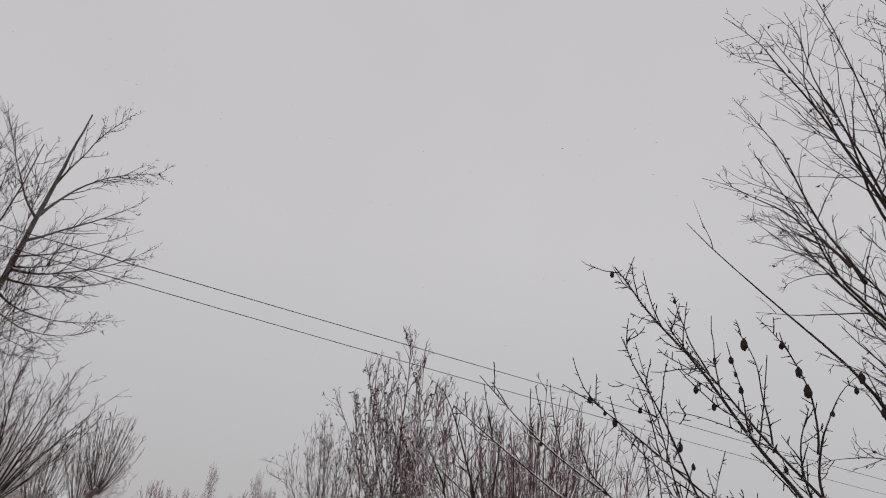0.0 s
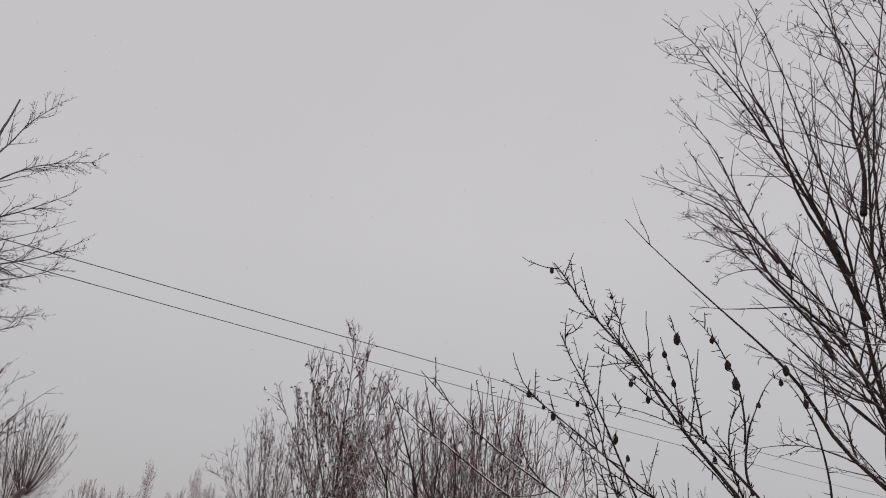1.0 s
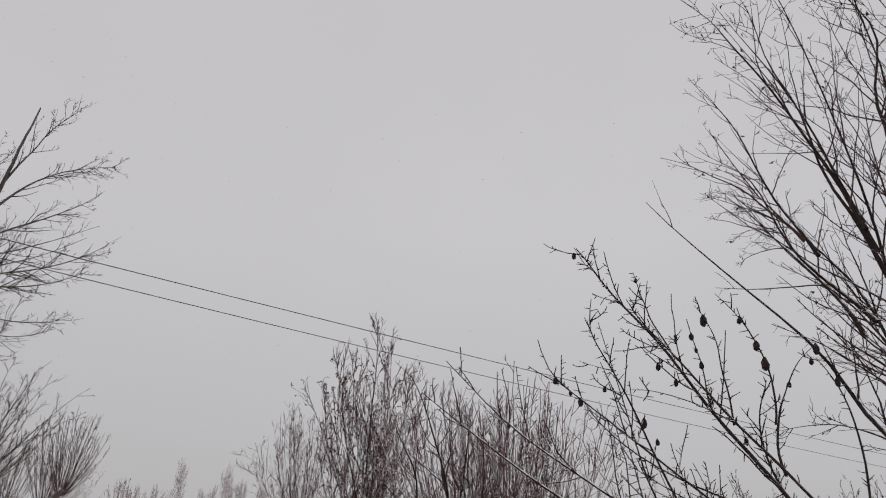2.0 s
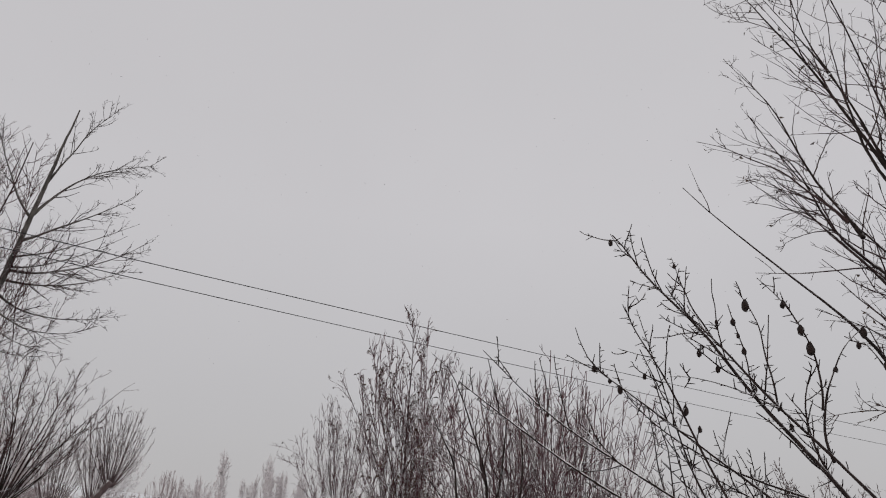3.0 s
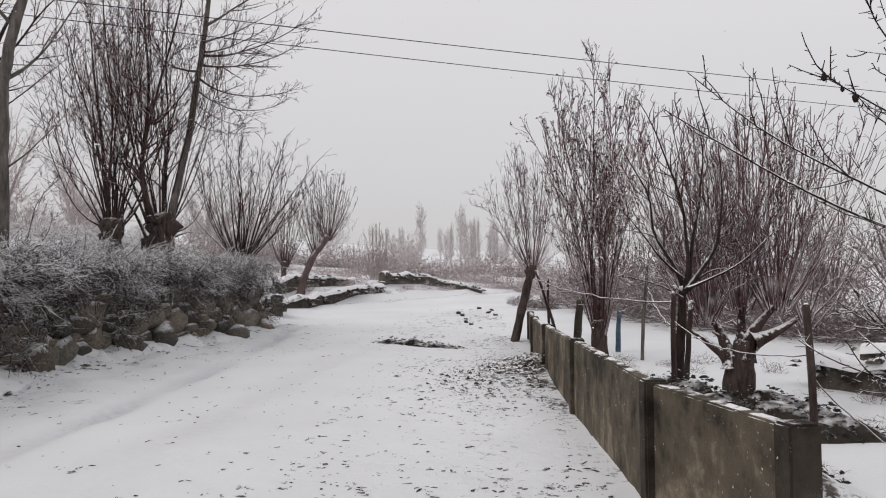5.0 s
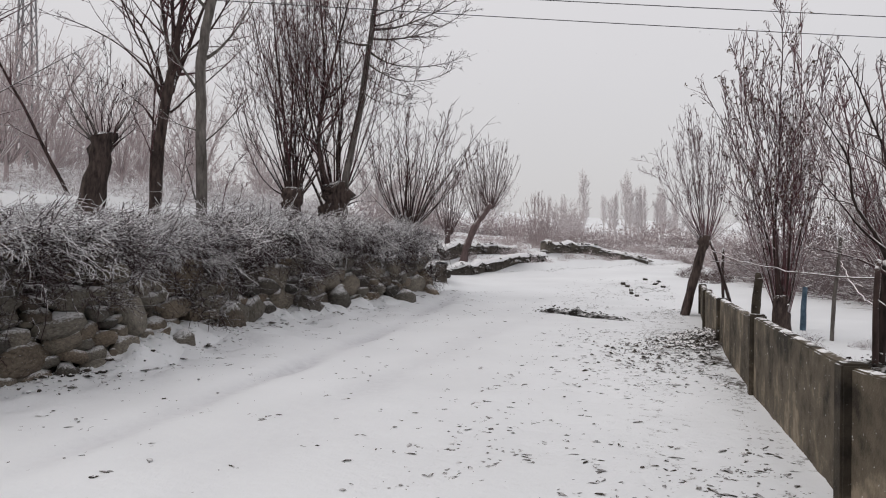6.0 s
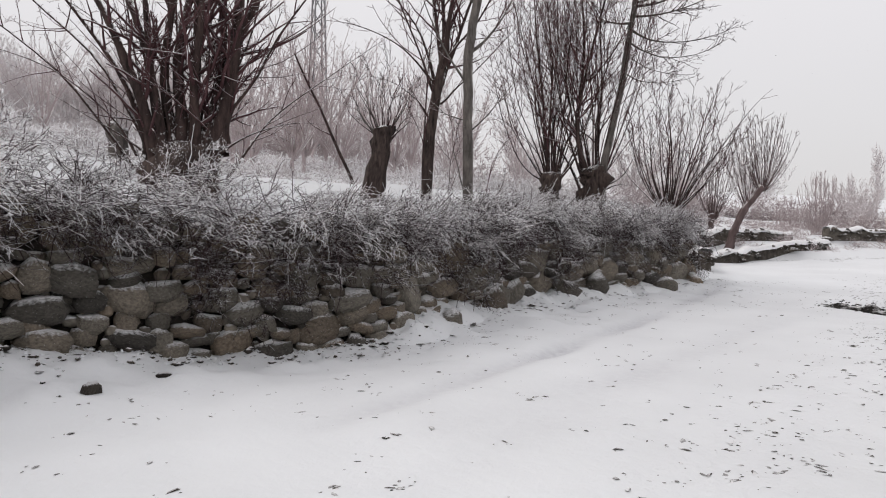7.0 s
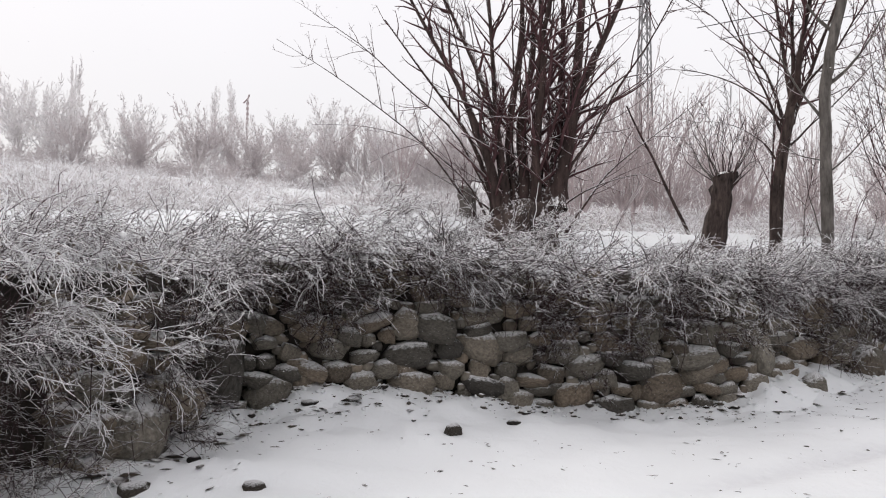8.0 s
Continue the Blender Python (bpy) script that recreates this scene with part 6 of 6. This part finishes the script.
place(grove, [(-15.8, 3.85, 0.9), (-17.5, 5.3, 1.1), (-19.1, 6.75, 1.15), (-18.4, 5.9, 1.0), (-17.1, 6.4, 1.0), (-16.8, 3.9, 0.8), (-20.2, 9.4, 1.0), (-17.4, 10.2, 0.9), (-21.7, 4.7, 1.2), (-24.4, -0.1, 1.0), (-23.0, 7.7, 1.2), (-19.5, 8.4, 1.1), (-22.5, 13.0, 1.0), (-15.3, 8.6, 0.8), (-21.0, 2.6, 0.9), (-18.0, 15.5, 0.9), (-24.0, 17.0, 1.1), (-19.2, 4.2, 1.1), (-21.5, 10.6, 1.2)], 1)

def crown_tree(label, seed, wood, count, half, top, drop, width, per=(9, 10)):
    """A dense, domed tree to copy."""
    return far_tree("field_tree", label, seed, wood, [(0.0, -0.3, 0.15), (0.02, 0.5, 0.11), (0.0, 1.0, 0.09)], rods(far_rng, count, (0.0, 0.7), half, top, drop, 0.15, 0.2, 0.022, 0.6, 0.5), (0.34, 0.5), width, per)


# Farther trees: the snowfall's haze is painted into their bark.
wide = crown_tree("broad bare tree pale in the snowfall", 122, HAZE_FAR, 26, 1.9, 4.4, 1.5, 0.03)
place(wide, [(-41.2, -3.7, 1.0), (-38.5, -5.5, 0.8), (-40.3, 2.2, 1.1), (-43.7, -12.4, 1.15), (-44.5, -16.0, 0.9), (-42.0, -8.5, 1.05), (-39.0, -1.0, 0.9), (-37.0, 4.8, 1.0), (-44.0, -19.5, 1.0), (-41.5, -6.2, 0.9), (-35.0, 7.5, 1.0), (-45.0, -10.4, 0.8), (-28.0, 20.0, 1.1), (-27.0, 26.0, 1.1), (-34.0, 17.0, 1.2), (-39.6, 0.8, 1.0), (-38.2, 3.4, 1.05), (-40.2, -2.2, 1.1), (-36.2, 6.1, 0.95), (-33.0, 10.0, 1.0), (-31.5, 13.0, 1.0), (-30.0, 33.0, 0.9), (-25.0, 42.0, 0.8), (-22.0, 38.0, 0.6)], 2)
haze = crown_tree("bare tree almost lost in the snowfall", 123, HAZE_WHITE, 26, 2.0, 5.0, 1.8, 0.04)
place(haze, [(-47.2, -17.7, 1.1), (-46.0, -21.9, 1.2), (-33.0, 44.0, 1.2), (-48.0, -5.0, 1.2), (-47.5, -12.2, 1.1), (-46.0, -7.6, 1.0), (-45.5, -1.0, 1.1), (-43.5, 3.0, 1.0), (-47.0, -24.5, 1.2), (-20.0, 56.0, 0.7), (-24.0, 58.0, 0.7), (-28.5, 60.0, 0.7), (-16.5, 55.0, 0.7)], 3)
column = far_tree("far_poplar", "tall narrow poplar pale in the snowfall", 124, HAZE_PALE, [(0, -0.3, 0.14), (0.05, 3.0, 0.1), (0.0, 6.6, 0.04)], [(0.0, z, 0.3 * side, z + 0.7, 0.42 * side * (1.1 - z / 9), z + 1.9, 0.5 * math.sin(5 * z), 0.02) for z in np.linspace(0.8, 5.6, 17) for side in (-1, 1)], (0.5, 0.5), 0.045, (9, 9), 26)
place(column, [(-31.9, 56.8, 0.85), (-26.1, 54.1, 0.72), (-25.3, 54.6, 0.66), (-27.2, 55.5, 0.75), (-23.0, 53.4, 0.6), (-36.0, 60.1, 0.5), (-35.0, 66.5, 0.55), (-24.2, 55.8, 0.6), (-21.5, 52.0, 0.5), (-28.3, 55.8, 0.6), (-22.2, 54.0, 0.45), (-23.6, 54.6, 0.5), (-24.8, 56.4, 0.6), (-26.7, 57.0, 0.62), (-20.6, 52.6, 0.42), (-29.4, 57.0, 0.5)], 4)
ghost = far_tree("far_poplar", "slender poplar almost lost in the snowfall", 126, HAZE_WHITE, [(0, -0.3, 0.14), (0.05, 3.0, 0.1), (0.0, 7.4, 0.04)], [(0.0, z, 0.2 * side, z + 0.7, 0.24 * side, z + 1.8, 0.3 * math.sin(5 * z), 0.02) for z in np.linspace(0.8, 6.2, 17) for side in (-1, 1)], (0.4, 0.4), 0.05, (9, 9), 22)
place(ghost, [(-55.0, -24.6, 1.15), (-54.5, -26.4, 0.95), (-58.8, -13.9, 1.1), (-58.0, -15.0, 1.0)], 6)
right_wood = crown_tree("snowy bare tree beyond the garden", 125, HAZE_MID, 24, 1.4, 3.2, 1.0, 0.014, (7, 8))
place(right_wood, [(-1.2, 20.5, 1.0), (1.8, 20.0, 1.1), (4.6, 18.6, 1.1), (-4.8, 24.0, 1.0), (0.4, 25.0, 1.2), (7.5, 17.5, 1.2), (-6.4, 27.5, 0.9), (-5.8, 20.8, 0.6), (9.5, 12.5, 1.1), (-3.0, 19.2, 0.8), (-2.2, 22.5, 1.1), (0.3, 18.6, 0.8), (3.2, 17.0, 0.9), (5.8, 15.6, 1.0), (3.8, 21.5, 1.2), (-4.0, 27.0, 1.2), (2.4, 14.6, 0.6)], 5)


def scrub(name, label, spots, seed, material, strands=24, thin=0.007, tall=0.5, twig=0.35):
    """Rounded snow-laden shrubs: stems from the root and short twigs all over a dome. spots: x, y, size."""
    rng = np.random.default_rng(seed)
    x, y, size = np.array(spots).T
    who = np.repeat(np.arange(len(x)), strands)
    m = len(who)
    root = np.stack([x, y, land(x, y) - 0.03], 1)[who]
    a, up = rng.uniform(0, 2 * np.pi, m), rng.uniform(0.0, 1.0, m)
    flat = np.sqrt(1 - up**2)
    out = np.stack([np.cos(a) * flat, np.sin(a) * flat, up], 1)
    shell = np.where(np.arange(m) % 5 == 0, 0.05, rng.uniform(0.35, 0.9, m))
    wide = size[who] * rng.uniform(0.8, 1.15, m)
    start = root + out * (wide * shell)[:, None] * (0.55, 0.55, tall)
    way = out * (1, 1, 0.7) + rng.normal(0, 0.55, (m, 3))
    length = np.where(shell < 0.1, 0.7 * tall, twig * rng.uniform(0.5, 1.2, m)) * size[who]
    way /= np.linalg.norm(way, axis=1, keepdims=True)
    ob = fine_twigs(rng, name, start, start + way * length[:, None], 2 * thin * np.sqrt(size[who]), material)
    return tagged(ob, label, "shrubs", kind="stuff")


sr = np.random.default_rng(131)
near_spots, far_spots = [], []
while len(near_spots) + len(far_spots) < 2100:
    x, y = sr.uniform(-46, -8), sr.uniform(-30, 22)
    d = float(from_wall(np.array([x]), np.array([y]))[0])
    if d < 1.9 + 1.6 * sr.random() or float(value_noise(np.array([x * 0.35]), np.array([y * 0.35]), 15)[0]) < -0.45 + sr.normal(0, 0.3):
        continue
    if math.hypot(x, y) > 45:
        continue
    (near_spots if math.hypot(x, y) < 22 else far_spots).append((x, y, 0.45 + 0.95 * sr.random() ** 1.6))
# Thicket and far scrub: haze in the base tones, snow on the upper faces.
THICKET = bark("hazed_thicket", (0.15, 0.115, 0.117), (0.32, 0.262, 0.265), 0.3, 0.9, 8, 4)
SCRUB_FAR = bark("hazed_snowy_scrub", (0.44, 0.4, 0.405), (0.62, 0.58, 0.58), -0.6, 0.2, 8, 3)
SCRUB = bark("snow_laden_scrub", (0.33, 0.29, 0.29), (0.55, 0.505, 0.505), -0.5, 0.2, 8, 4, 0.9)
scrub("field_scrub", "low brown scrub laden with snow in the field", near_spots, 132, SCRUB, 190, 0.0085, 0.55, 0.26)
scrub("hillside_scrub", "snowy scrub over the hillside in haze-pale tones", far_spots, 133, SCRUB_FAR, 75, 0.016, 0.55, 0.3)
lane = [(sr.uniform(-12.2, -8.3), 0, sr.uniform(0.4, 0.8)) for _ in range(24)]
scrub("lane_scrub", "snowy brown bushes beside the lane", [(x, 24.6 + (x + 8.3) * -1.3 + sr.normal(0, 0.7), s) for x, _, s in lane], 134, HAZE_MID, 300, 0.007)
scrub("bank_scrub", "snowy scrub along the field bank", [(x, y, sr.uniform(0.5, 0.9)) for x, y in path_points([(-7.6, 29.6), (-1.4, 23.0), (1.2, 17.2), (6.0, 14.8)], 0.35)], 135, HAZE_MID, 240, 0.008)
scrub("garden_grass", "dead tufts of grass in the garden snow", [(x, y, s) for x, y, s in [(sr.uniform(-3.2, 1.2), sr.uniform(5.5, 13), sr.uniform(0.2, 0.45)) for _ in range(70)] if (x + 1.05) * 0.905 + (y - 4.87) * 0.425 > 0.35], 136, BARK_TWIG, 90, 0.004)


# Scrub bands from here in hazed barks: the snowfall's veil put into the colour.
spots = [(sr.uniform(-24, -14.5), sr.uniform(22, 36), sr.uniform(0.4, 0.9)) for _ in range(260)]
spots = [q for q in spots if float(from_wall(np.array([q[0]]), np.array([q[1]]))[0]) > 0.6]
scrub("verge_scrub", "grey-brown scrub behind the lane walls", spots, 139, HAZE_GROVE, 110, 0.009)

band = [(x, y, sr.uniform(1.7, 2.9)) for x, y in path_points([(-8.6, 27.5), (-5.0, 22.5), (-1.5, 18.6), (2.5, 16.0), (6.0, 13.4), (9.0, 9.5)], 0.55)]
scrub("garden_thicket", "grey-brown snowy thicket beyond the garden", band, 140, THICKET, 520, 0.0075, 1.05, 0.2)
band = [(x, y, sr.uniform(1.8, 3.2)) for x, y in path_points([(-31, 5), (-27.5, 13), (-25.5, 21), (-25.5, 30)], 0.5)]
scrub("hill_thicket", "grey snowy thicket on the slope behind the willows", band, 142, HAZE_GROVE, 420, 0.011, 0.9, 0.2)
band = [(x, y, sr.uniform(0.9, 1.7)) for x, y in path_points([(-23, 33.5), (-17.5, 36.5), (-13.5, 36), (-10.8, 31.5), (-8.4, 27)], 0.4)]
scrub("lane_end_scrub", "grey snowy scrub where the lane bends away", band, 143, HAZE_GROVE, 300, 0.011, 0.75, 0.26)
# dense thickets where the fields end, haze put into their colour
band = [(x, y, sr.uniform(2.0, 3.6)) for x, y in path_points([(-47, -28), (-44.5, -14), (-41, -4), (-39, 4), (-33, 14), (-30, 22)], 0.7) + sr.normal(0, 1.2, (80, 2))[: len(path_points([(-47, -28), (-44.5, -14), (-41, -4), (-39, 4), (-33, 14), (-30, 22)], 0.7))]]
scrub("field_thicket", "snowy thicket at the end of the field, pale with haze", band, 137, HAZE_FAR, 420, 0.013, 0.5, 0.18)
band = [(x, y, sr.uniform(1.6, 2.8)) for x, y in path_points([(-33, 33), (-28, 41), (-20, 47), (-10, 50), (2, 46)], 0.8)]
scrub("lane_thicket", "snowy thicket beyond the lane, pale with haze", band, 138, HAZE_GROVE, 420, 0.016, 0.8, 0.2)


# ---- masts in the field ----
def lattice_mast(at, tall, label):
    z = land_at(*at)
    home = thing("lattice_mast", (*at, z), label, "mast")
    steps = 14
    def corner(i, f):
        w = 0.36 * (1 - f) + 0.14 * f
        return np.array((w * (1 if i in (0, 1) else -1), w * (1 if i in (1, 2) else -1), tall * f))
    for i in range(4):
        t = Tubes()
        t.add(np.array([corner(i, f) for f in np.linspace(-0.03, 1, 6)]), np.full(6, 0.04), 4)
        t.link("leg", MAST, home)
    for k in range(steps):
        for i in range(4):
            j = (i + 1) % 4
            t = Tubes()
            a, b = corner(i, k / steps), corner(j, (k + 1) / steps)
            t.add(np.array([a, (a + b) / 2, b]), np.full(3, 0.024), 4)
            t.link("brace", MAST, home)
    for f in (0.9, 0.97):
        t = Tubes()
        t.add(np.array([(-0.8, 0.2, tall * f), (0, 0, tall * f), (0.8, -0.2, tall * f)]), np.full(3, 0.035), 4)
        t.link("cross_arm", MAST, home)


MAST = bark("galvanised_steel", (0.2, 0.195, 0.2), (0.3, 0.295, 0.3), 0.6, 0.95)
lattice_mast((-28.6, 9.8), 9.3, "pale steel lattice mast behind the trees")
# Pole in hazed bark tones: distance haze put into shaft, bands and bracket.
home = thing("utility_pole", (-49.3, -10.6, land_at(-49.3, -10.6)), "dark banded utility pole in the far field", "pole")
t = Tubes()
t.add(np.array([(0, 0, -0.2), (0, 0, 2), (0, 0, 5.6)]), np.array([0.08, 0.07, 0.055]), 8)
t.link("shaft", HAZE_FAR, home)
for k in range(6):
    t = Tubes()
    z = 3.4 + 0.36 * k
    t.add(np.array([(0, 0, z), (0, 0, z + 0.1), (0, 0, z + 0.18)]), np.full(3, 0.095), 8)
    t.link("band", HAZE_GROVE, home)
t = Tubes()
t.add(np.array([(0, -0.3, 5.3), (0, 0, 5.6), (0, 0.1, 5.9)]), np.full(3, 0.06), 6)
t.link("bracket", HAZE_GROVE, home)

# a bare trunk fallen against the others
home = thing("leaning_trunk", at_land(-14.2, 5.6), "thin bare trunk leaning over in the grove", "tree")
t = Tubes()
lr = np.random.default_rng(141)
line = shoot(lr, (0, 0, 0), (0.25, -0.75, 1.15), 2.9, 9, 0.05)
t.add(line, np.linspace(0.038, 0.016, 9), 7)
t.link("trunk", BARK_WILLOW, home)
t = Tubes()
l2, r2, _ = side_shoots(lr, line[None], np.array([0.05]), np.array([1.0]), 9, 0.3, 40, 0.05, 0.006, 0.08, 6)
t.add_many(l2, r2[:, None] * (1 - 0.7 * np.linspace(0, 1, 6)), 4)
tagged(t.link("crown", BARK_TWIG, home), kind="stuff")


# ---- flakes in the air ----
def build_flakes():
    rng = np.random.default_rng(151)
    m = 900
    a, d = rng.uniform(-0.6, 2.2, m), rng.uniform(2.2, 14, m)
    c = np.stack([-np.sin(a) * d, np.cos(a) * d, rng.uniform(0.3, 1.0, m) * (1.5 + d * 0.75)], 1)
    ob = scatter_mesh("falling_snow", c, rng.uniform(0.002, 0.0045, m) * (1 + d * 0.06), SNOW_CAP, 152, 0.9)
    tagged(ob, "loose white snowflakes falling through the air", "snowflakes", kind="stuff")


build_flakes()
